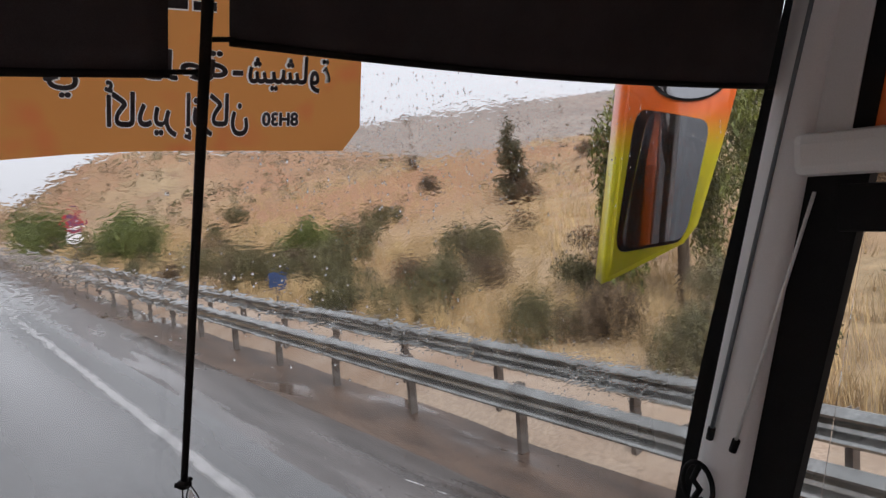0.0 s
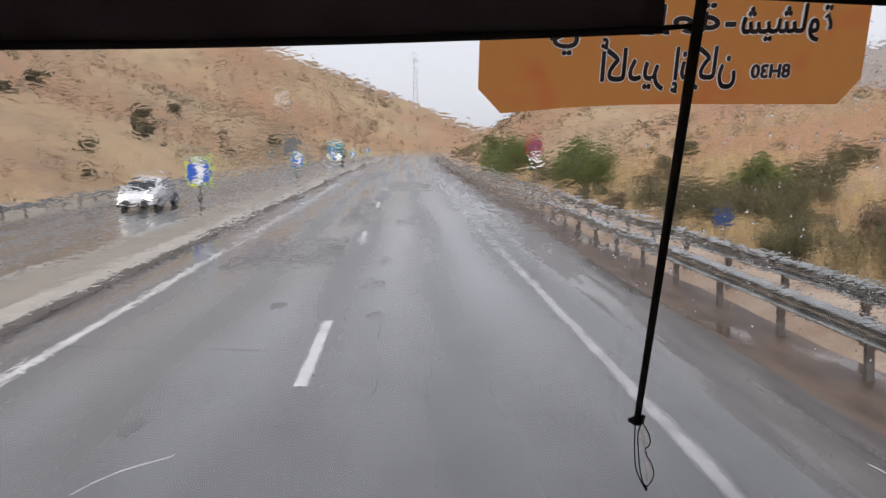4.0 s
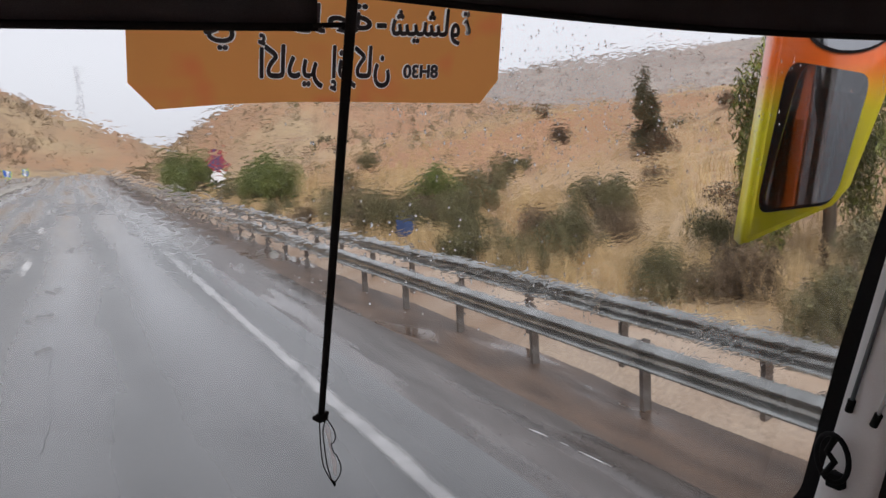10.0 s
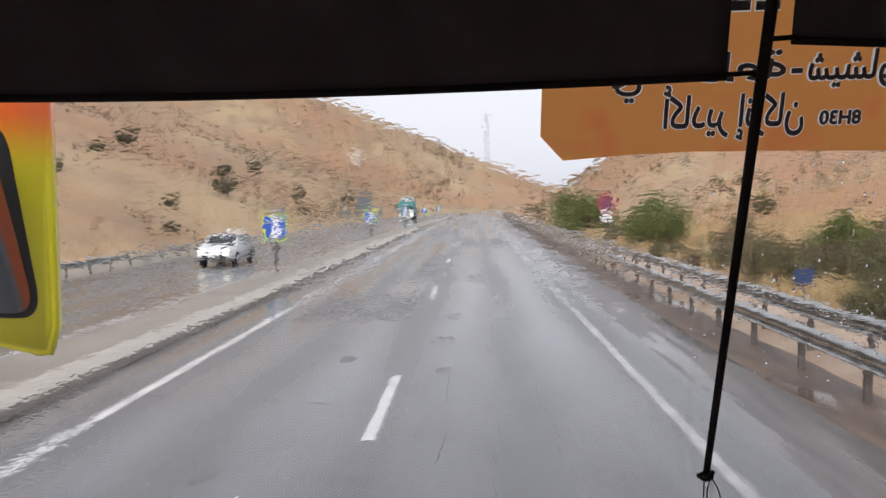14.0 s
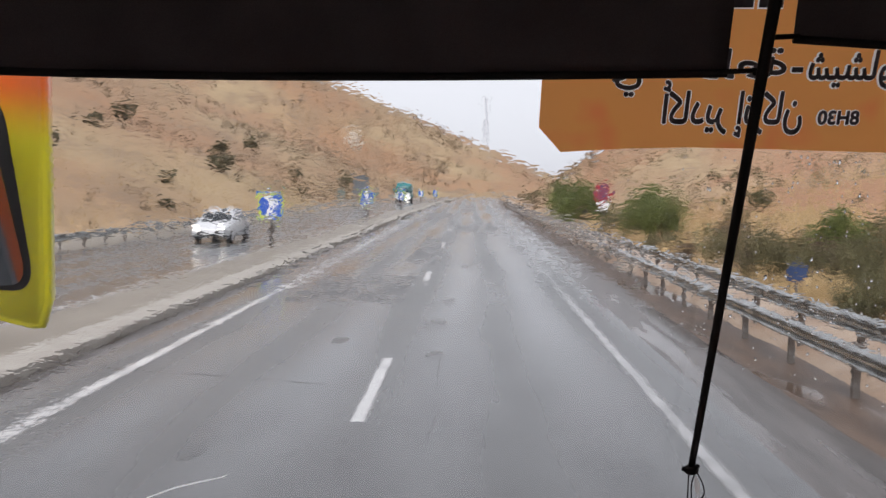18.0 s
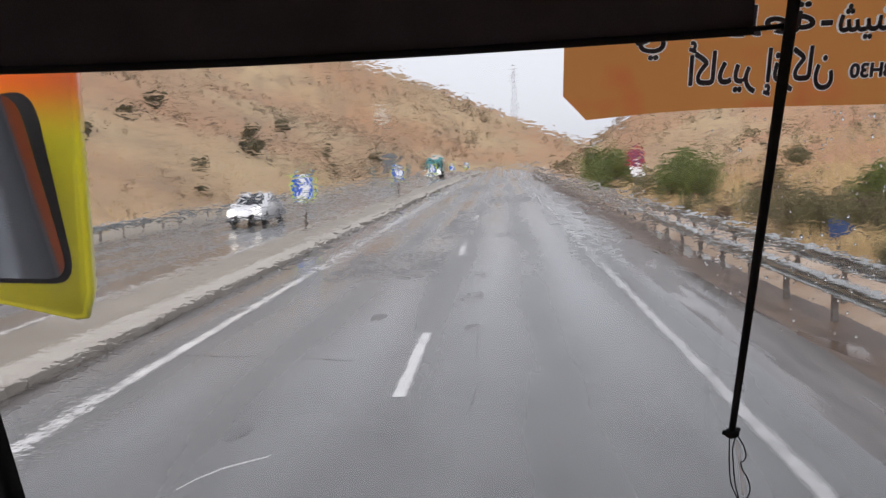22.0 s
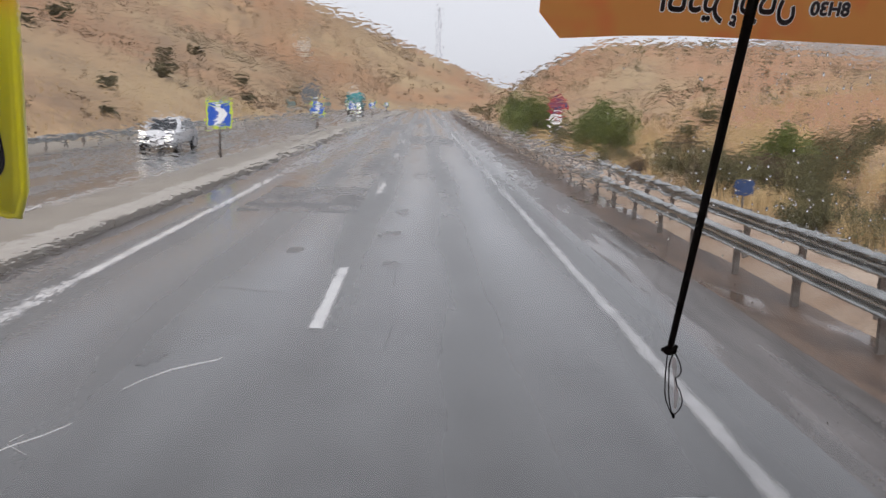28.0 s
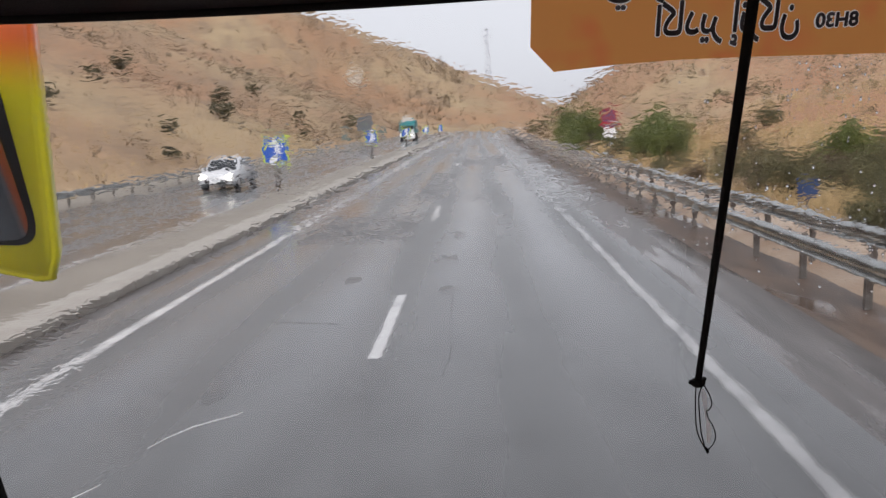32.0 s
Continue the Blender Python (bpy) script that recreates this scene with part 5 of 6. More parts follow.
def outside_mirror(center, face, outline, pane, dish, arm, label, tilt=0.10, yaw=0.0, paint=MPAINT, pane_glass=MIRROR):
    """outline and pane: points (sideways along the face, height). face: its flat direction towards the cabin."""
    n = Vector((face[0], face[1], 0)).normalized()
    h = Vector((-n.y, n.x, 0))
    c = Vector(center)

    def at(a, z, out=0.0):
        return c + h * a + Vector((0, 0, z - c.z)) + n * out

    ob = empty("outside_mirror", label, "mirror", "outside mirrors")
    ob.location = (0, 0, 0)
    bm = bmesh.new()
    mx, mz = sum(a for a, _ in outline) / len(outline), sum(b for _, b in outline) / len(outline)
    rows = []
    for k, out in ((1.0, 0.0), (1.03, -0.03), (1.0, -0.09), (0.85, -0.15), (0.5, -0.18)):
        rows.append([bm.verts.new(at(mx + (a - mx) * k, mz + (b - mz) * k, out)) for a, b in outline])
    m = len(outline)
    for ra, rb in zip(rows, rows[1:]):
        for k in range(m):
            bm.faces.new((ra[k], ra[(k + 1) % m], rb[(k + 1) % m], rb[k]))
    bm.faces.new(rows[0])
    bm.faces.new(rows[-1][::-1])
    bmesh.ops.recalc_face_normals(bm, faces=bm.faces)
    bmesh.ops.bevel(bm, geom=[e for e in bm.edges if all(v in rows[0] for v in e.verts)], offset=0.012, segments=3, affect="EDGES")
    housing = part("housing", bm, paint, ob, "yellow lacquered housing turning orange towards the top", True)
    px, pz = sum(a for a, _ in pane) / len(pane), sum(b for _, b in pane) / len(pane)
    low = min(b for _, b in pane)
    # corners cut round
    rp = []
    for i in range(len(pane)):
        (a0, b0), (a1, b1), (a2, b2) = pane[i - 1], pane[i], pane[(i + 1) % len(pane)]
        for k in range(6):
            s = k / 5
            p0 = (a1 + (a0 - a1) * 0.16, b1 + (b0 - b1) * 0.16)
            p2 = (a1 + (a2 - a1) * 0.16, b1 + (b2 - b1) * 0.16)
            rp.append(((1 - s) ** 2 * p0[0] + 2 * s * (1 - s) * a1 + s * s * p2[0], (1 - s) ** 2 * p0[1] + 2 * s * (1 - s) * b1 + s * s * p2[1]))
    bm = bmesh.new()
    plate(bm, [at(px + (a - px) * 1.04, pz + (b - pz) * 1.04, 0.0) for a, b in rp], n * 0.004)
    part("mirror_rim", bm, SEAL, ob, "black rubber rim")
    bm = bmesh.new()
    plate(bm, [at(px + (a - px) * 0.975, pz + (b - pz) * 0.975, 0.018 + tilt * (b - low) + yaw * (a - px)) for a, b in rp], n * 0.003)
    part("mirror_pane", bm, pane_glass, ob, "wet mirror glass")
    bm = bmesh.new()
    plate(bm, [at(dish[0] + dish[2] * math.cos(a), dish[1] + dish[2] * 0.6 * math.sin(a), 0.0) for a in np.linspace(0, math.tau, 28, endpoint=False)], n * 0.005)
    part("dish_rim", bm, SEAL, ob, "black rim")
    bm = bmesh.new()
    plate(bm, [at(dish[0] + dish[2] * 0.92 * math.cos(a), dish[1] + dish[2] * 0.54 * math.sin(a), 0.005) for a in np.linspace(0, math.tau, 28, endpoint=False)], n * 0.003)
    part("dish_pane", bm, MIRROR, ob, "small wide-angle mirror glass")
    bm = bmesh.new()
    tube(bm, [at(mx, 2.95, -0.08), at(mx, 3.06, -0.10), arm, (arm[0], arm[1] - 0.35, arm[2] - 0.05)], [0.045, 0.05, 0.05, 0.055], 12)
    part("arm", bm, ORANGE, ob, "orange mirror arm fixed to the roof edge", True)
    return ob


outside_mirror((1.60, 1.30, 2.5), (-0.439, -0.8985), [(-0.105, 2.93), (-0.118, 2.80), (-0.198, 2.315), (-0.208, 2.243), (-0.185, 2.248), (0.030, 2.335), (0.075, 2.385), (0.163, 2.62), (0.212, 2.766), (0.235, 2.93)],
               [(-0.094, 2.712), (0.091, 2.672), (0.023, 2.344), (-0.176, 2.326)], (0.065, 2.80, 0.115), (1.46, 1.12, 3.12), "tall yellow and orange coach mirror wet with rain", 0.15, -0.013)
outside_mirror((-1.403, 1.688, 2.5), (0.255, -0.967), [(0.105, 3.026), (0.110, 2.809), (0.105, 2.254), (0.0875, 2.191), (0.056, 2.191), (-0.2375, 2.2825), (-0.294, 2.345), (-0.3625, 2.639), (-0.3875, 2.821), (-0.40, 3.026)],
               [(0.010, 2.759), (0.0725, 2.286), (-0.25, 2.314), (-0.294, 2.714)], (-0.1375, 2.8825, 0.125), (-1.22, 1.45, 3.16), "tall yellow and orange coach mirror on the driver's side", 0.20, -0.046, MPAINT_LEFT, MIRROR_DARK)

# ---- wiper at rest along the foot of the glass ----
wiper = empty("windscreen_wiper", "black and pale grey wiper resting at the windscreen's foot", "wiper")


def arch(x, x0, x1, foot, rise):
    return foot + rise * math.sin(math.pi * min(1.0, max(0.0, (x - x0) / (x1 - x0)))) ** 0.8


def bar(name, x0, x1, foot, rise, off, wide, tall, material, label):
    """A flat bar bent in an arch along the glass."""
    bm = bmesh.new()
    rows = []
    for k in range(19):
        x = x0 + (x1 - x0) * k / 18
        z, thin = arch(x, x0, x1, foot, rise), 0.45 + 0.55 * math.sin(math.pi * (0.08 + 0.84 * k / 18))
        rows.append([bm.verts.new(on_skin(x, z + b, off + a)) for a, b in ((-wide * thin / 2, -tall / 2), (wide * thin / 2, -tall / 2), (wide * thin / 2, tall / 2), (-wide * thin / 2, tall / 2))])
    for ra, rb in zip(rows, rows[1:]):
        for k in range(4):
            bm.faces.new((ra[k], ra[(k + 1) % 4], rb[(k + 1) % 4], rb[k]))
    bm.faces.new(rows[0])
    bm.faces.new(rows[-1][::-1])
    bmesh.ops.recalc_face_normals(bm, faces=bm.faces)
    bmesh.ops.bevel(bm, geom=list(bm.edges), offset=0.0015, segments=1, affect="EDGES")
    return part(name, bm, material, wiper, label)


bar("blade_rubber", -0.30, 0.86, 1.520, 0.012, 0.080, 0.008, 0.012, SEAL, "black rubber lip")
bar("main_yoke", 0.03, 0.72, 1.540, 0.044, 0.100, 0.026, 0.007, WETBLADE, "pale wet grey yoke")
bar("yoke_side", 0.05, 0.70, 1.528, 0.044, 0.096, 0.010, 0.017, SEAL, "black flank of the yoke")
bar("small_yoke", -0.20, 0.16, 1.530, 0.026, 0.094, 0.014, 0.006, WETBLADE, "pale wet grey yoke")
bar("small_yoke", 0.50, 0.84, 1.525, 0.024, 0.094, 0.014, 0.006, WETBLADE, "pale wet grey yoke")
for x in (0.03, 0.36, 0.70):
    bm = bmesh.new()
    box(bm, x - 0.012, x + 0.012, skin(x, 1.56, 0.080), skin(x, 1.56, 0.115), 1.528 + (0.03 if x == 0.36 else 0.0), 1.555 + (0.03 if x == 0.36 else 0.0), 0.003)
    part("clip", bm, SEAL, wiper, "black clip")
bm = bmesh.new()
tube(bm, [on_skin(0.36, 1.565, 0.12), on_skin(0.60, 1.535, 0.13), on_skin(0.86, 1.44, 0.14)], [0.010, 0.013, 0.018], 8)
part("arm", bm, SEAL, wiper, "black wiper arm", True)
bm = bmesh.new()
bmesh.ops.create_cone(bm, segments=16, radius1=0.04, radius2=0.03, depth=0.06, cap_ends=True, matrix=pose(0.87, skin(0.87, 1.43, 0.12), 1.43, 90, 0, 0))
part("pivot", bm, SEAL, wiper, "black pivot cap", True)


# ---- rain drops on the glass ----
def drops():
    rnd = random.Random(31)
    verts, faces = [], []

    def drop(x, z, r, tall):
        y = skin(x, z, 0.0702)
        base, n = len(verts), 7
        for lift, k in ((0.0, 1.0), (0.42, 0.72), (0.58, 0.0)):
            if k == 0:
                verts.append((x, y + r * lift, z))
            else:
                for i in range(n):
                    a = i * math.tau / n
                    wob = 1 + 0.2 * math.sin(2 * a + x * 700) + 0.18 * math.sin(3 * a + x * 900)
                    verts.append((x + r * k * wob * math.cos(a), y + r * lift, z + tall * r * k * wob * math.sin(a)))
        for i in range(n):
            j = (i + 1) % n
            faces.append((base + i, base + n + i, base + n + j, base + j))
            faces.append((base + n + i, base + 2 * n, base + n + j))
        faces.append(tuple(base + i for i in range(n)))

    for _ in range(1200):                                  # thick on the upper door side
        x, z = rnd.gauss(0.72, 0.24), rnd.gauss(2.60, 0.085)
        if -0.2 < x < 1.38 and 2.30 < z < 2.76:
            drop(x, z, rnd.choice((0.0006, 0.0008, 0.0010, 0.0013, 0.0016, 0.0021)), rnd.uniform(0.8, 2.4))
    for _ in range(600):                                    # a band along the edge of the wiped field
        x = rnd.uniform(0.1, 1.35)
        z = 2.35 - 0.36 * max(0, x - 0.3) + rnd.gauss(0, 0.05)
        drop(x, z, rnd.choice((0.001, 0.0015, 0.002, 0.003)), rnd.uniform(0.5, 1.3))
    for _ in range(210):                                   # a few on the wiped field
        drop(rnd.uniform(-1.0, 1.35), rnd.uniform(1.62, 2.34), rnd.choice((0.0006, 0.0007, 0.0009, 0.0012)), rnd.uniform(0.7, 1.3))
    ob = raw("rain_drops", verts, faces, DROP, None, True)
    return tagged(ob, "clear rain drops clinging to the windscreen", "rain drops", kind="stuff")


drops()


# ---- signs ----
def chevron_sign(x, y, label="blue and white chevron bend sign with a yellow border"):
    ob = empty("chevron_sign", label, "road sign", "chevron signs", (x, y, 0))
    bm = bmesh.new()
    tube(bm, [(0, 0, -0.1), (0, 0, 2.2)], 0.055, 10)
    part("post", bm, POST, ob, "grey steel post", True)
    bm = bmesh.new()
    box(bm, -0.52, 0.52, -0.045, -0.038, 1.22, 2.30, 0.0)
    part("border", bm, SIGNYELLOW, ob, "yellow-green border")
    bm = bmesh.new()
    box(bm, -0.45, 0.45, -0.052, -0.046, 1.29, 2.23)
    part("panel", bm, BLUE, ob, "blue panel")
    bm = bmesh.new()
    plate(bm, [(-0.27, -0.0525, 1.33), (0.03, -0.0525, 1.33), (0.33, -0.0525, 1.76), (0.03, -0.0525, 2.19), (-0.27, -0.0525, 2.19), (0.03, -0.0525, 1.76)], (0, -0.003, 0))
    part("chevron", bm, SIGNWHITE, ob, "white arrowhead")
    for z in (1.45, 2.05):
        bm = bmesh.new()
        box(bm, -0.3, 0.3, -0.037, -0.03, z - 0.02, z + 0.02)
        part("bracket", bm, POST, ob)
    return ob


chev = chevron_sign(-8.55, 33)
for y in (64, 94, 124, 156):
    copy_thing(chev, pose(-8.55 + float(bend(y)), y, 0, 0, 0, 0))


def sign_back(x, y):
    ob = empty("road_sign", "grey back of a large road sign on two posts", "road sign", at=(x, y, ground_at(x, y)))
    for dx in (-0.7, 0.7):
        bm = bmesh.new()
        tube(bm, [(dx, 0, -0.4), (dx, 0, 4.1)], 0.05, 10)
        part("post", bm, POST, ob, "grey steel post", True)
    bm = bmesh.new()
    box(bm, -1.15, 1.15, 0.06, 0.09, 1.9, 4.2, 0.01)
    part("panel", bm, PANEL, ob, "dull grey panel")
    for z in (2.3, 3.0, 3.8):
        bm = bmesh.new()
        box(bm, -1.1, 1.1, 0.02, 0.058, z - 0.04, z + 0.04)
        part("rib", bm, POST, ob)
    return ob


sign_back(-17.0 + float(bend(118)), 118)


def chevron_back(x, y):
    ob = empty("road_sign", "grey-green back of a small sign on the far verge", "road sign", "sign backs", (x, y, ground_at(x, y)))
    bm = bmesh.new()
    tube(bm, [(0, 0, -0.2), (0, 0, 2.2)], 0.04, 10)
    part("post", bm, POST, ob, "grey steel post", True)
    bm = bmesh.new()
    box(bm, -0.5, 0.5, 0.045, 0.06, 1.2, 2.25, 0.006)
    part("panel", bm, TEALBACK, ob, "dull grey-green panel")
    for z in (1.45, 2.0):
        bm = bmesh.new()
        box(bm, -0.42, 0.42, 0.02, 0.044, z - 0.025, z + 0.025)
        part("rib", bm, POST, ob)
    return ob


back = chevron_back(-17.9 + float(bend(72)), 72)
for y in (107, 142):
    copy_thing(back, pose(-17.9 + float(bend(y)), y, ground_at(-17.9 + float(bend(y)), y)))


def round_sign(x, y):
    ob = empty("no_stopping_sign", "round red and blue no-stopping sign with a white plate", "road sign", at=(x, y, ground_at(x, y)))
    bm = bmesh.new()
    tube(bm, [(0, 0, -0.2), (0, 0, 2.9)], 0.035, 10)
    part("post", bm, POST, ob, "grey steel post", True)
    for r, yy, material, name in ((0.42, -0.045, SIGNRED, "rim"), (0.31, -0.052, MARKER_BLUE, "disc")):
        bm = bmesh.new()
        plate(bm, [(r * math.cos(a), yy, 2.5 + r * math.sin(a)) for a in np.linspace(0, math.tau, 32, endpoint=False)], (0, 0.006, 0))
        part(name, bm, material, ob)
    for s in (1, -1):
        bm = bmesh.new()
        box(bm, -0.33, 0.33, -0.058, -0.053, -0.045, 0.045, 0, Matrix.Translation((0, 0, 2.5)) @ pose(0, 0, 0, 0, 45 * s, 0))
        part("bar", bm, SIGNRED, ob, "red diagonal bar")
    bm = bmesh.new()
    box(bm, -0.28, 0.28, -0.05, -0.04, 1.66, 2.02)
    part("plate", bm, SIGNWHITE, ob, "white plate below")
    return ob


round_sign(6.1, 38.5)


def marker_sign(x, y):
    ob = empty("marker_sign", "small blue roadside sign behind the guard rail", "road sign", at=(x, y, ground_at(x, y)))
    bm = bmesh.new()
    tube(bm, [(0, 0, -0.1), (0, 0, 1.0)], 0.025, 8)
    part("post", bm, POST, ob, "grey post", True)
    bm = bmesh.new()
    box(bm, -0.22, 0.22, -0.03, -0.02, 0.64, 0.98, 0.004)
    part("panel", bm, MARKER_BLUE, ob, "dull blue panel")
    return ob


marker_sign(7.0, 17.7)


# ---- plants ----
def leaves(rnd, clumps, n, size, droop=0.0, narrow=0.35):
    """Quads scattered through clumps (centre, radii): an uneven crown with gaps."""
    verts, faces = [], []
    weights = [c[1][0] * c[1][1] * c[1][2] for c in clumps]
    for _ in range(n):
        (cx, cy, cz), (rx, ry, rz) = rnd.choices(clumps, weights)[0]
        d = Vector((rnd.gauss(0, 1), rnd.gauss(0, 1), rnd.gauss(0, 1))).normalized() * (rnd.random() ** 0.45)
        p = Vector((cx + d.x * rx, cy + d.y * ry, cz + d.z * rz))
        if p.z < 0.03:
            continue
        a = Vector((rnd.gauss(0, 1), rnd.gauss(0, 1), rnd.gauss(0, 0.8) - droop)).normalized()
        b = a.cross(Vector((rnd.gauss(0, 1), rnd.gauss(0, 1), rnd.gauss(0, 1)))).normalized()
        s = size * rnd.uniform(0.6, 1.5)
        i = len(verts)
        verts += [p - a * s, p + b * s * narrow, p + a * s, p - b * s * narrow]
        faces.append((i, i + 1, i + 2, i + 3))
    return verts, faces


def stems(rnd, height, spread, count, r):
    bm = bmesh.new()
    for _ in range(count):
        a, k = rnd.uniform(0, math.tau), rnd.uniform(0.3, 1.0)
        end = Vector((math.cos(a) * spread * k, math.sin(a) * spread * k, height * rnd.uniform(0.55, 0.95)))
        mid = end * 0.5 + Vector((rnd.uniform(-0.1, 0.1) * spread, rnd.uniform(-0.1, 0.1) * spread, height * 0.08))
        tube(bm, [(0, 0, -0.15), mid, end], [r, r * 0.65, r * 0.2], 5)
    return bm


def shrub(label, material, height, radius, n, size, seed, category="bush", group="scrub bushes", narrow=0.3, name="bush", upright=0.0):
    rnd = random.Random(seed)
    ob = empty(name, label, category, group)
    part("stem", stems(rnd, height * 0.85, radius * 0.75, 9, 0.022 * max(1, height)), BARK, ob, "thin brown stems")
    clumps = []
    for _ in range(15):
        a, k = rnd.uniform(0, math.tau), rnd.random() ** 0.6
        z = height * rnd.uniform(0.22, 0.82) * (1 - 0.35 * k)
        s = radius * rnd.uniform(0.22, 0.48)
        clumps.append(((math.cos(a) * radius * k * 0.8, math.sin(a) * radius * k * 0.8, z), (s, s, s * rnd.uniform(0.6, 1.1) * (1 + upright))))
    v, f = leaves(rnd, clumps, n, size, -upright, narrow)
    crown = raw("crown", v, f, material, ob)
    return ob


def put(ob, x, y, size=1.0, turn=0.0, sink=0.04):
    return copy_thing(ob, Matrix.Translation((x, y, ground_at(x, y) - sink)) @ pose(0, 0, 0, 0, 0, turn) @ Matrix.Diagonal((size, size, size * 0.97, 1)))


def place_first(ob, x, y, size=1.0, turn=0.0):
    ob.matrix_basis = Matrix.Translation((x, y, ground_at(x, y) - 0.04)) @ pose(0, 0, 0, 0, 0, turn) @ Matrix.Diagonal((size, size, size, 1))
    return ob


olive = [place_first(shrub("grey-olive scrub bush on dry ground behind the rail", LEAF_OLIVE, 1.5, 1.2, 9500, 0.036, 100 + i), 8.2 + i * 0.5, (6.2, 13.5, 20.5)[i]) for i in range(3)]
brown = [place_first(shrub("withered brown scrub bush on dry ground", LEAF_BROWN, 1.1, 0.95, 7500, 0.032, 120 + i), 9.4 + i * 0.6, (9.4, 16.8, 25.5)[i]) for i in range(3)]
rb = random.Random(5)
spots = [(10.9, 24.6), (8.4, 10.4), (7.9, 16.0), (9.2, 18.5), (8.0, 23.5), (9.6, 27.5), (8.3, 30), (7.9, 34.5), (8.8, 40), (8.0, 47), (9.5, 52), (8.2, 58), (8.8, 66), (11.0, 7.6), (12.2, 11.8), (11.6, 15.2), (13.5, 19.0), (12.0, 23), (14.5, 28), (15.5, 14.5), (17.5, 21.0), (14.0, 5.0), (16.5, 9.5), (19, 33), (22, 26), (20, 16), (25, 20), (12.5, 38), (15, 47), (19, 55), (11, 72), (13, 85), (26, 40), (30, 30), (32, 52), (23, 12), (28, 14)]
for i, (x, y) in enumerate(spots):
    src = rb.choice(olive if rb.random() < 0.55 else brown)
    put(src, x + rb.uniform(-0.4, 0.4), y + rb.uniform(-0.6, 0.6), rb.uniform(0.65, 1.3), rb.uniform(0, 360))

# green tamarisk-like shrubs near the bend
green = [place_first(shrub("bright green feathery shrub behind the guard rail", LEAF_GREEN, 3.2, 1.9, 9000, 0.085, 140 + i, "shrub", "green shrubs", 0.22, "green_shrub", 0.4), (8.9, 8.6)[i], (39.5, 62)[i], (0.92, 1.15)[i]) for i in range(2)]
for x, y, s in ((9.6, 70, 1.1), (9.2, 79, 1.2), (10.4, 47, 0.95), (10.2, 92, 1.1), (12.4, 27.5, 0.6)):
    put(green[int(y) % 2], x, y, s, y * 37 % 360)


def limbs_tree(label, height, seed):
    """A drooping green tree: trunk, limbs and a crown of hanging leafy clumps."""
    rnd = random.Random(seed)
    ob = empty("tree", label, "tree")
    bm = bmesh.new()
    tube(bm, [(0, 0, -0.2), (0.05, 0, height * 0.25), (-0.04, 0.05, height * 0.55), (0.0, 0.0, height * 0.8)], [0.14, 0.11, 0.075, 0.03], 8)
    part("trunk", bm, BARK, ob, "grey-brown trunk", True)
    clumps = []
    bm = bmesh.new()
    for k in range(16):
        a, z = rnd.uniform(0, math.tau), height * rnd.uniform(0.18, 0.75)
        r = height * rnd.uniform(0.16, 0.30)
        e = Vector((math.cos(a) * r, math.sin(a) * r, z + height * rnd.uniform(0.05, 0.2)))
        tube(bm, [(0, 0, z), e * 0.5 + Vector((0, 0, z * 0.5 + 0.1)), e], [0.05, 0.03, 0.01], 5)
        clumps.append((tuple(e), (height * 0.12, height * 0.12, height * rnd.uniform(0.12, 0.2))))
        clumps.append(((e.x * 1.05, e.y * 1.05, max(height * 0.10, e.z - height * 0.24)), (height * 0.09, height * 0.09, height * rnd.uniform(0.14, 0.24))))
    part("limb", bm, BARK, ob, "thin limbs", True)
    v, f = leaves(rnd, clumps, 24000, 0.075, 1.3, 0.2)
    raw("crown", v, f, LEAF_WILLOW, ob)
    return ob


place_first(limbs_tree("tall feathery green tree on the roadside", 4.7, 161), 12.0, 9.9)


def conifer(label, height, seed):
    rnd = random.Random(seed)
    ob = empty("conifer", label, "tree")
    bm = bmesh.new()
    tube(bm, [(0, 0, -0.2), (0.02, 0, height * 0.5), (0, 0, height * 0.97)], [0.13, 0.08, 0.015], 8)
    part("trunk", bm, BARK, ob, "dark trunk", True)
    clumps = []
    for k in range(46):
        z = height * (0.08 + 0.88 * k / 45)
        r = height * 0.21 * (1 - (z / height) ** 1.6) + 0.08
        a = rnd.uniform(0, math.tau)
        clumps.append(((math.cos(a) * r * 0.55, math.sin(a) * r * 0.55, z), (r * 0.62, r * 0.62, height * 0.05)))
    v, f = leaves(rnd, clumps, 9000, 0.085, -0.5, 0.25)
    raw("crown", v, f, LEAF_DARK, ob)
    return ob


place_first(conifer("dark slender conifer on the slope", 3.7, 171), 21.6, 26.8)

# shrubs that stand out on the left hillside
dark = place_first(shrub("dark green rounded shrub on the tan hillside", LEAF_HILL, 1.9, 1.3, 1600, 0.13, 181, "shrub", "hillside shrubs", 0.5, "hill_shrub"), -34, 62)
rh = random.Random(9)
for x, y, s in ((-24, 40, 0.6), (-30, 95, 1.3), (-42, 88, 0.9), (-27, 70, 0.7), (-38, 120, 1.2), (-24, 112, 0.8), (-48, 110, 1.4), (-31, 140, 1.0), (-22.5, 58, 0.5), (-52, 75, 1.1), (-40, 52, 0.7), (-22, 30, 0.5), (-30, 35, 0.8), (-26, 165, 1.3), (-44, 160, 1.3)):
    put(dark, x, y, s, rh.uniform(0, 360))


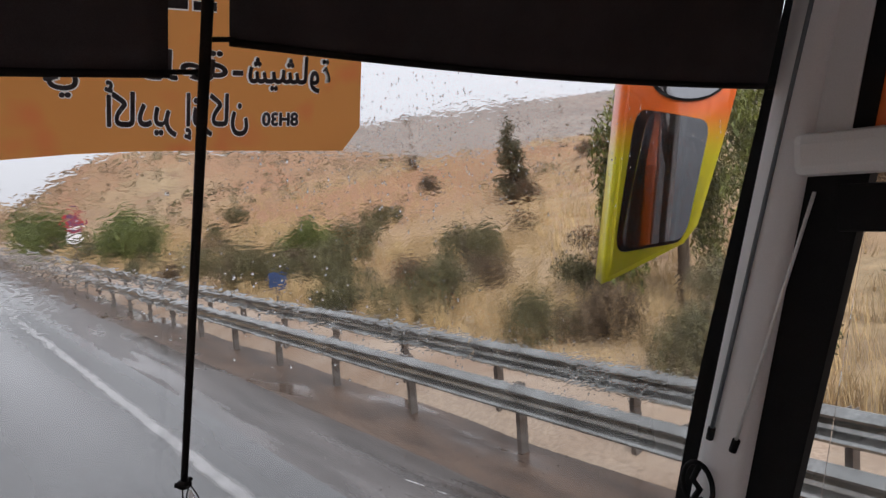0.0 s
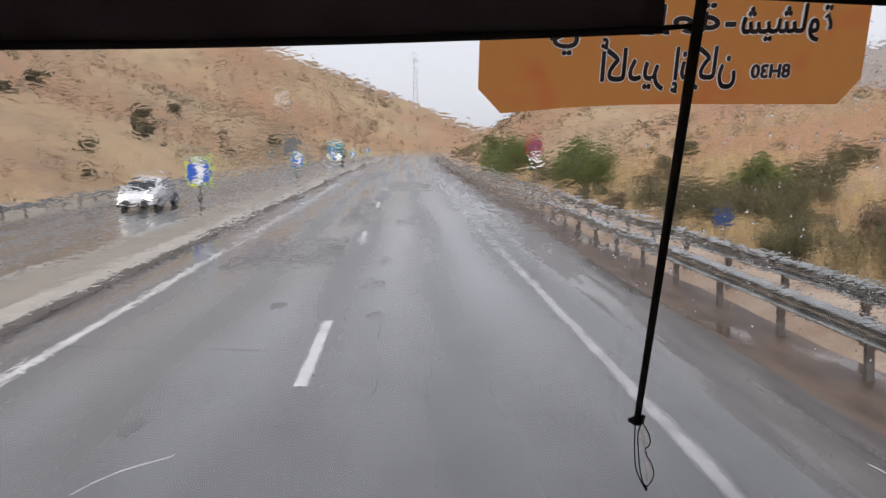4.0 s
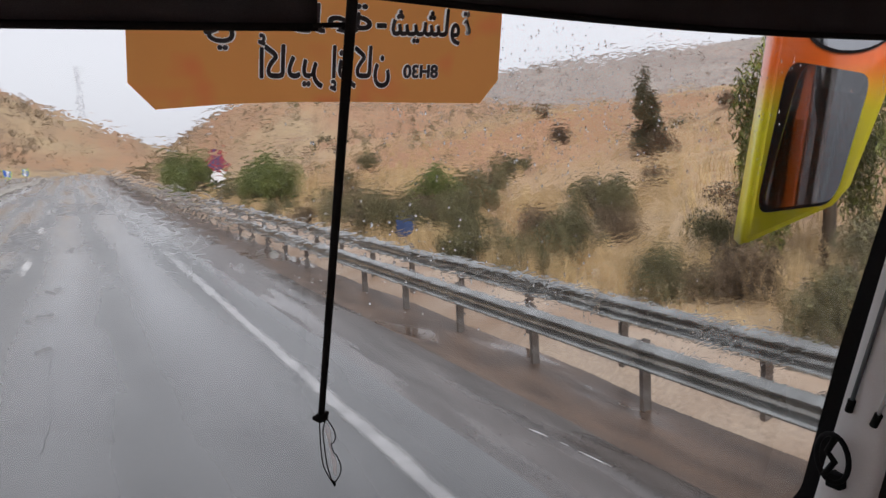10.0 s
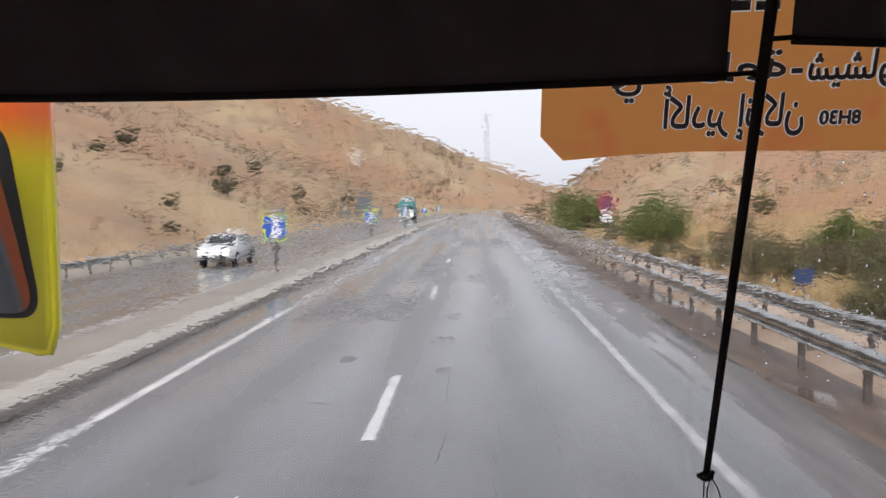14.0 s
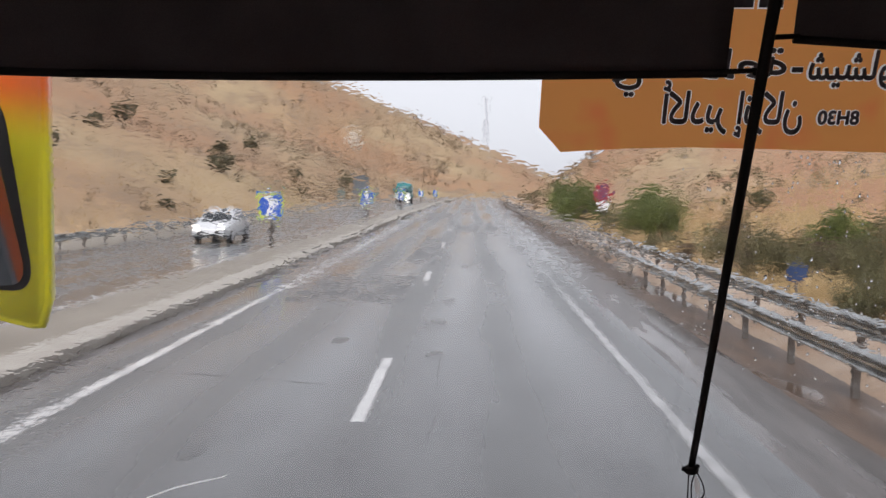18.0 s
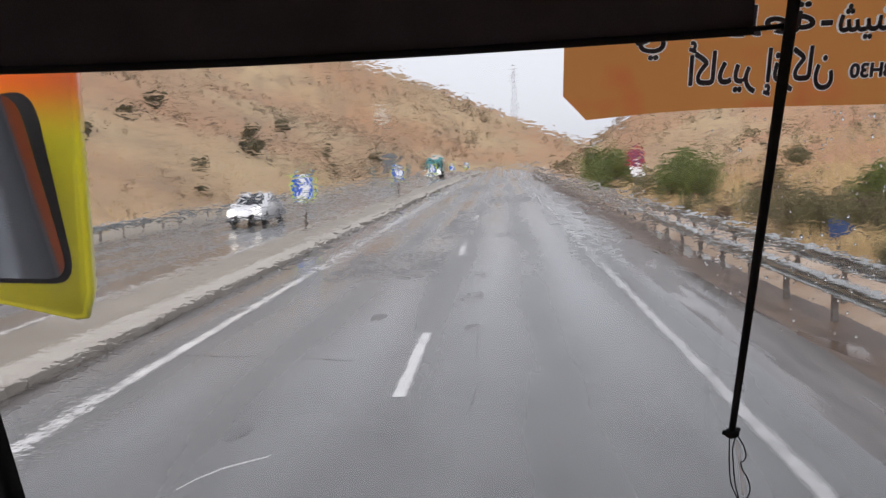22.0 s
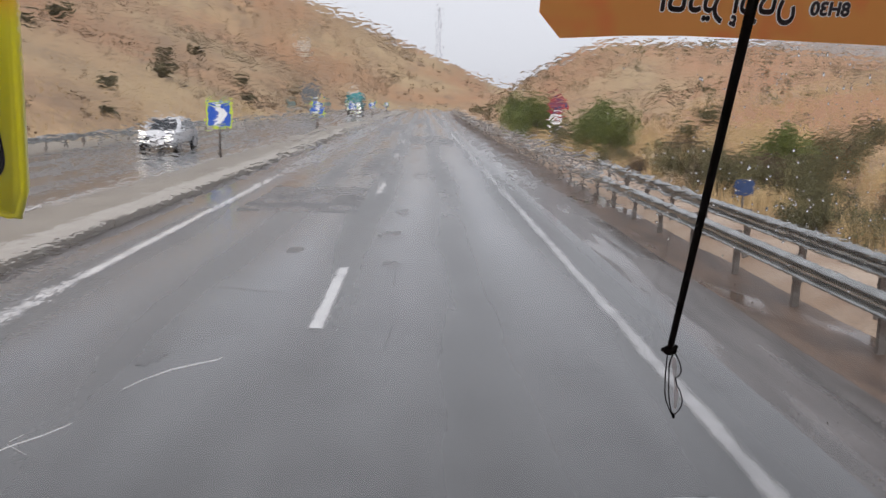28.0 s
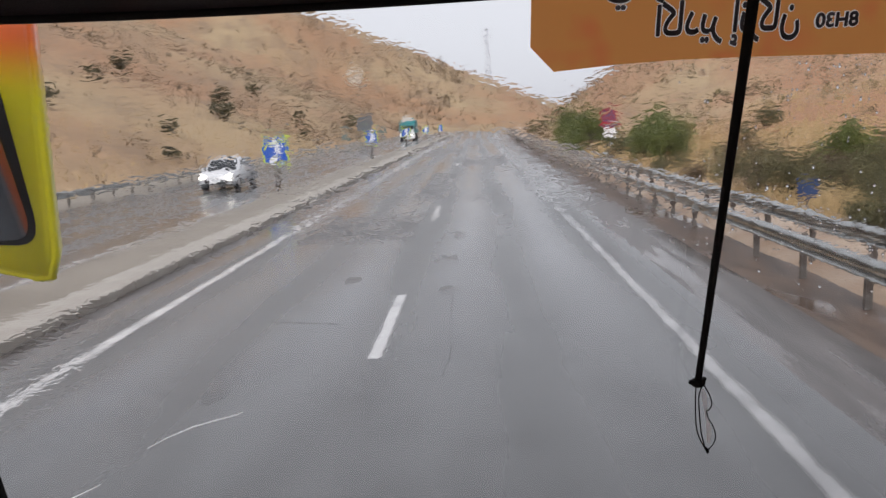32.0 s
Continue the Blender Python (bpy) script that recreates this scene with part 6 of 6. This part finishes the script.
def scatter(name, label, count, pick, material, seed, quads, size):
    """Far low scrub as one mesh of leafy clumps."""
    rnd = random.Random(seed)
    verts, faces = [], []
    done = 0
    while done < count:
        x, y = pick(rnd)
        if noise.noise(Vector((x * 0.03, y * 0.03, 2.0))) + rnd.uniform(-0.35, 0.45) < 0:
            continue
        done += 1
        d = math.hypot(x, y)
        s = size * rnd.uniform(0.4, 1.25) * (0.7 + d / 420)
        z = ground_at(x, y)
        for _ in range(quads):
            p = Vector((x + rnd.gauss(0, 0.45) * s, y + rnd.gauss(0, 0.45) * s, z + abs(rnd.gauss(0, 0.42)) * s))
            a = Vector((rnd.gauss(0, 1), rnd.gauss(0, 1), rnd.gauss(0, 1))).normalized()
            b = a.cross(Vector((rnd.gauss(0, 1), rnd.gauss(0, 1), rnd.gauss(0, 1)))).normalized()
            k = s * rnd.uniform(0.15, 0.34)
            i = len(verts)
            verts += [p - a * k, p + b * k * 0.6, p + a * k, p - b * k * 0.6]
            faces.append((i, i + 1, i + 2, i + 3))
    ob = raw(name, verts, faces, material)
    return tagged(ob, label, "scrub", kind="stuff")


def left_slope(r):
    y = r.uniform(15, 430)
    return float(bend(y)) - 20 - r.random() ** 1.3 * 130, y


def left_upper(r):
    y = r.uniform(40, 300)
    return float(bend(y)) - 34 - r.random() * (20 + 0.35 * y), y


def scrub_belt(r):
    y = r.uniform(90, 420)
    return float(bend(y)) - 22 - r.random() ** 1.5 * (10 + 0.17 * y), y


def ahead_slope(r):
    d, a = r.uniform(240, 470), radians(r.uniform(-14, 26))
    return d * math.sin(a), d * math.cos(a)


def right_slope(r):
    y = r.uniform(28, 260)
    return float(bend(y)) + 9 + r.random() ** 1.4 * 90, y


def mountain(r):
    d, a = r.uniform(330, 850), radians(r.uniform(12, 75))
    return d * math.sin(a), d * math.cos(a)


scatter("hillside_scrub", "low brown scrub scattered over the left hillside", 1000, left_slope, LEAF_SCRUB, 201, 18, 0.7)
scatter("hillside_scrub", "dark withered scrub in patches high on the left hillside", 650, left_upper, LEAF_BROWN, 207, 16, 0.6)
scatter("hillside_scrub", "belt of dense withered scrub along the foot of the hill", 1100, scrub_belt, LEAF_BROWN, 206, 14, 0.62)
scatter("hillside_scrub", "low brown scrub on the hills ahead", 800, ahead_slope, LEAF_SCRUB, 202, 16, 1.0)
scatter("hillside_scrub", "low olive scrub scattered over the right slope", 900, right_slope, LEAF_OLIVE, 203, 22, 0.6)
scatter("hillside_scrub", "withered brown scrub scattered over the right slope", 1100, right_slope, LEAF_BROWN, 205, 18, 0.55)
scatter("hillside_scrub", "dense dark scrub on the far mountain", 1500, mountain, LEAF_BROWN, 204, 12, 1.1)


def grass():
    """Dry straw tufts along the verge and the foot of the slopes."""
    rnd = random.Random(211)
    verts, faces = [], []
    for _ in range(9500):
        if rnd.random() < 0.7:
            y = rnd.uniform(0, 75)
            x = float(bend(y)) + 6.6 + rnd.random() ** 1.4 * 34
        else:
            y = rnd.uniform(15, 110)
            x = float(bend(y)) - 18.5 - rnd.random() ** 1.6 * 16
        if noise.noise(Vector((x * 0.25, y * 0.25, 7.0))) + rnd.uniform(-0.3, 0.4) < 0:
            continue
        z = ground_at(x, y)
        for _ in range(7):
            a, h = rnd.uniform(0, math.tau), rnd.uniform(0.12, 0.42) * (1.25 if x > 9 else 1)
            px, py = x + rnd.gauss(0, 0.07), y + rnd.gauss(0, 0.07)
            w, lx, ly = 0.012, math.cos(a) * h * 0.5, math.sin(a) * h * 0.5
            i = len(verts)
            verts += [(px - w, py, z - 0.02), (px + w, py, z - 0.02), (px + lx, py + ly, z + h)]
            faces.append((i, i + 1, i + 2))
    return tagged(raw("dry_grass", verts, faces, STRAW), "dry straw-coloured grass tufts on sandy ground", "grass", kind="stuff")


grass()

def tall_grass():
    """Clumps of tall withered grass that lean every way along the foot of the slope."""
    rnd = random.Random(213)
    verts, faces = [], []
    for _ in range(2600):
        y = 2 + 58 * rnd.random() ** 1.2
        x = float(bend(y)) + 7.6 + rnd.random() ** 1.7 * 12
        if noise.noise(Vector((x * 0.2, y * 0.12, 4.0))) + rnd.uniform(-0.2, 0.3) < 0:
            continue
        z, tall = ground_at(x, y), rnd.uniform(0.35, 0.85)
        for _ in range(13):
            a, h = rnd.uniform(0, math.tau), tall * rnd.uniform(0.6, 1.1)
            px, py, k = x + rnd.gauss(0, 0.10), y + rnd.gauss(0, 0.10), rnd.uniform(0.1, 0.45)
            ex, ey = math.cos(a) * h * k, math.sin(a) * h * k
            i = len(verts)
            verts += [(px - 0.009, py, z - 0.03), (px + 0.009, py, z - 0.03), (px + ex * 0.35 + 0.007, py + ey * 0.35, z + h * 0.6), (px + ex * 0.35 - 0.007, py + ey * 0.35, z + h * 0.6), (px + ex, py + ey, z + h)]
            faces += [(i, i + 1, i + 2, i + 3), (i + 3, i + 2, i + 4)]
    return tagged(raw("tall_grass", verts, faces, STRAW), "tall withered straw grass at the foot of the slope", "grass", kind="stuff")


tall_grass()

# loose stones on the sandy strip and at the foot of the hill
bm = bmesh.new()
bmesh.ops.create_icosphere(bm, subdivisions=2, radius=0.16)
for v in bm.verts:
    v.co *= 1 + 0.35 * noise.noise(v.co * 9)
    v.co.z *= 0.6
stone_mesh = bpy.data.meshes.new("stone")
bm.to_mesh(stone_mesh)
bm.free()
stone_mesh.materials.append(STONE)
rs = random.Random(77)
for i in range(46):
    y = rs.uniform(3, 45)
    x = float(bend(y)) + rs.uniform(6.0, 12)
    st = new("stone", stone_mesh)
    s = rs.uniform(0.3, 1.25)
    st.matrix_basis = Matrix.Translation((x, y, ground_at(x, y) + 0.03 * s)) @ pose(0, 0, 0, rs.uniform(-20, 20), rs.uniform(-20, 20), rs.uniform(0, 360)) @ Matrix.Diagonal((s, s * rs.uniform(0.7, 1.2), s, 1))
    tagged(st, "pale rounded limestone lying on sandy ground", "stone", "loose stones")


# grit and mud clods washed over the shoulder and the verge
def grit():
    rnd = random.Random(91)
    verts, faces = [], []
    for _ in range(2600):
        y = 2 + 38 * rnd.random() ** 1.5
        x = 2.5 + 4.2 * rnd.random() ** 0.8
        if noise.noise(Vector((x * 0.9, y * 0.35, 3.0))) + rnd.uniform(-0.3, 0.35) < 0:
            continue
        r, i = rnd.choice((0.006, 0.008, 0.011, 0.015, 0.021)), len(verts)
        for k in range(5):
            a = k * math.tau / 5 + rnd.uniform(-0.4, 0.4)
            verts.append((x + r * rnd.uniform(0.7, 1.3) * math.cos(a), y + r * rnd.uniform(0.7, 1.5) * math.sin(a), -0.02))
        verts.append((x + rnd.uniform(-0.3, 0.3) * r, y, r * rnd.uniform(0.25, 0.5)))
        faces += [(i + k, i + (k + 1) % 5, i + 5) for k in range(5)]
    return tagged(raw("grit", verts, faces, CLOD), "wet brown grit and clods washed over the shoulder", "grit", kind="stuff")


grit()

# pale rock outcrop on the hillside ahead
def outcrop(az, d, label):
    x, y = d * math.sin(radians(az)), d * math.cos(radians(az))
    bm = bmesh.new()
    bmesh.ops.create_icosphere(bm, subdivisions=4, radius=4.2)
    for v in bm.verts:
        v.co *= 1 + 0.5 * noise.fractal(v.co * 0.35, 0.8, 2.2, 4)
        v.co.x *= 0.75
    ob = part("rock_outcrop", bm, STONE, None, "", False)
    ob.location = (x, y, ground_at(x, y) + 1.0)
    return tagged(ob, label, "rock")


outcrop(-8.2, 330, "pale rock outcrop jutting from the tan hillside")


# ---- oncoming vehicles, standing ----
def car(x, y):
    ob = empty("car", "white hatchback on the opposite wet carriageway", "car", at=(x, y, 0))
    side = [(-2.0, 0.32), (-2.02, 0.62), (-1.85, 0.80), (-1.05, 0.92), (-0.45, 1.38), (0.2, 1.48), (1.1, 1.42), (1.75, 1.02), (1.95, 0.85), (2.0, 0.4), (1.9, 0.28), (-1.9, 0.26)]
    bm = bmesh.new()
    rows = []
    for xx, k in ((-0.82, 0.97), (-0.72, 1.0), (0.72, 1.0), (0.82, 0.97)):
        rows.append([bm.verts.new((xx * (0.84 if b > 1.0 else 1.0), a * k, 0.26 + (b - 0.26) * k)) for a, b in side])
    m = len(side)
    for ra, rb2 in zip(rows, rows[1:]):
        for k in range(m):
            bm.faces.new((ra[k], ra[(k + 1) % m], rb2[(k + 1) % m], rb2[k]))
    bm.faces.new(rows[0])
    bm.faces.new(rows[-1][::-1])
    bmesh.ops.recalc_face_normals(bm, faces=bm.faces)
    bmesh.ops.bevel(bm, geom=list(bm.edges), offset=0.03, segments=2, affect="EDGES")
    body = part("body", bm, CARWHITE, ob, "white painted body", True)
    bm = bmesh.new()
    plate(bm, [(-0.66, -1.03, 0.95), (0.66, -1.03, 0.95), (0.56, -0.50, 1.36), (-0.56, -0.50, 1.36)], (0, -0.02, 0.02))
    part("windscreen", bm, GLASSDARK, ob, "dark windscreen")
    for s in (-1, 1):
        bm = bmesh.new()
        plate(bm, [(s * 0.80, -0.85, 0.98), (s * 0.80, 1.3, 0.98), (s * 0.705, 1.05, 1.36), (s * 0.705, -0.40, 1.36)], (s * 0.012, 0, 0.004))
        part("side_glass", bm, GLASSDARK, ob)
        bm = bmesh.new()
        box(bm, s * 0.58 - 0.16, s * 0.58 + 0.16, -2.03, -1.93, 0.58, 0.72, 0.03)
        part("headlight", bm, LAMP, ob, "lit headlight")
        bm = bmesh.new()
        box(bm, s * 0.95 - 0.09, s * 0.95 + 0.09, -0.86, -0.76, 0.92, 1.04, 0.02)
        part("door_mirror", bm, CARWHITE, ob)
        for wy in (-1.25, 1.25):
            bm = bmesh.new()
            bmesh.ops.create_cone(bm, segments=20, radius1=0.30, radius2=0.30, depth=0.2, cap_ends=True, matrix=pose(s * 0.74, wy, 0.30, 0, 90, 0))
            w = part("wheel", bm, TYRE, ob, "black tyre")
            bm = bmesh.new()
            bmesh.ops.create_cone(bm, segments=14, radius1=0.19, radius2=0.15, depth=0.03, cap_ends=True, matrix=pose(s * 0.85, wy, 0.30, 0, 90 * s, 0))
            part("rim", bm, CHROME, w)
    bm = bmesh.new()
    box(bm, -0.5, 0.5, -2.04, -1.99, 0.36, 0.52, 0.015)
    part("grille", bm, SEAL, ob, "black grille")
    bm = bmesh.new()
    box(bm, -0.80, 0.80, -2.07, -1.92, 0.25, 0.38, 0.03)
    part("bumper", bm, GLASSDARK, ob, "dark lower bumper")
    bm = bmesh.new()
    box(bm, -0.26, 0.26, -2.062, -2.045, 0.42, 0.52, 0.004)
    part("number_plate", bm, SIGNWHITE, ob, "plain white plate")
    for x in (-0.35, 0.15):
        bm = bmesh.new()
        tube(bm, [(x, -1.07, 0.96), (x + 0.34, -0.93, 1.08)], 0.012, 5)
        part("wiper", bm, SEAL, ob)
    return ob


car(-12.0, 37.5)


def truck(x, y):
    ob = empty("truck", "teal lorry with a high loaded bed and lit headlights", "truck", at=(x, y, 0))
    bm = bmesh.new()
    box(bm, -1.2, 1.2, -3.6, -1.9, 0.75, 2.75, 0.10)
    part("cab", bm, TEAL, ob, "teal cab")
    bm = bmesh.new()
    box(bm, -1.05, 1.05, -3.63, -3.59, 1.75, 2.45, 0.02)
    part("windscreen", bm, GLASSDARK, ob, "dark windscreen")
    bm = bmesh.new()
    box(bm, -1.25, 1.25, -1.8, 4.2, 1.05, 3.35, 0.05)
    bed = part("bed", bm, TEAL, ob, "teal slatted load bed")
    for z in (1.5, 1.95, 2.4, 2.85):
        for s in (-1, 1):
            bm = bmesh.new()
            box(bm, s * 1.27 - 0.02, s * 1.27 + 0.02, -1.75, 4.15, z - 0.05, z + 0.05)
            part("slat", bm, SIGNWHITE, bed)
    bm = bmesh.new()
    box(bm, -1.22, 1.22, -3.7, -3.5, 0.5, 0.85, 0.04)
    part("bumper", bm, SIGNWHITE, ob, "pale bumper")
    bm = bmesh.new()
    box(bm, -1.21, 1.21, -3.64, -3.58, 0.86, 1.68, 0.03)
    part("front_panel", bm, SIGNWHITE, ob, "pale lower cab front")
    bm = bmesh.new()
    box(bm, -0.6, 0.6, -3.66, -3.63, 0.98, 1.45, 0.01)
    part("grille", bm, SEAL, ob, "black grille")
    bm = bmesh.new()
    bmesh.ops.create_grid(bm, x_segments=10, y_segments=22, size=1.0)
    for v in bm.verts:
        edge = (1 - abs(v.co.x) ** 4) * (1 - abs(v.co.y) ** 6)
        v.co = Vector((v.co.x * 1.2, 1.2 + v.co.y * 2.95, 3.34 + edge * (0.45 + 0.22 * noise.noise(v.co * 4))))
    part("load", bm, CANVAS, ob, "pale sheeted load", True)
    for s in (-1, 1):
        bm = bmesh.new()
        box(bm, s * 1.42 - 0.10, s * 1.42 + 0.10, -3.62, -3.54, 1.9, 2.35, 0.03)
        tube(bm, [(s * 1.2, -3.5, 2.4), (s * 1.42, -3.57, 2.38)], 0.02, 6)
        part("door_mirror", bm, SEAL, ob, "black door mirror")
    bm = bmesh.new()
    box(bm, -0.9, 0.9, -3.4, 4.1, 0.6, 1.0, 0.03)
    part("chassis", bm, SEAL, ob, "dark chassis")
    for s in (-1, 1):
        bm = bmesh.new()
        bmesh.ops.create_cone(bm, segments=16, radius1=0.14, radius2=0.12, depth=0.06, cap_ends=True, matrix=pose(s * 0.85, -3.62, 1.05, 90, 0, 0))
        part("headlight", bm, LAMP, ob, "lit headlight")
        for wy in (-2.8, 2.2, 3.3):
            bm = bmesh.new()
            bmesh.ops.create_cone(bm, segments=22, radius1=0.5, radius2=0.5, depth=0.3, cap_ends=True, matrix=pose(s * 0.98, wy, 0.5, 0, 90, 0))
            part("wheel", bm, TYRE, ob, "black tyre")
    return ob


truck(-12.6 + float(bend(138)), 138)


# ---- lattice mast on the ridge ahead ----
def mast(x, y, height):
    ob = empty("lattice_mast", "thin grey lattice mast on the ridge", "mast", at=(x, y, ground_at(x, y) - 1.5))
    legs = [(-1, -1), (1, -1), (1, 1), (-1, 1)]
    for a, b in legs:
        bm = bmesh.new()
        tube(bm, [(a * 1.6, b * 1.6, 0), (a * 0.25, b * 0.25, height)], 0.09, 5)
        part("leg", bm, STEEL, ob)
    for k in range(10):
        z0, z1 = height * k / 10, height * (k + 1) / 10
        r0, r1 = 1.6 - 1.35 * k / 10, 1.6 - 1.35 * (k + 1) / 10
        for i in range(4):
            (a, b), (c, d) = legs[i], legs[(i + 1) % 4]
            bm = bmesh.new()
            tube(bm, [(a * r0, b * r0, z0), (c * r1, d * r1, z1)], 0.05, 4)
            part("brace", bm, STEEL, ob)
    for z in (0.72, 0.84, 0.95):
        bm = bmesh.new()
        tube(bm, [(-3.2, 0, height * z), (3.2, 0, height * z)], 0.08, 5)
        part("arm", bm, STEEL, ob)
    return ob


mast(8.0, 462.0, 30)
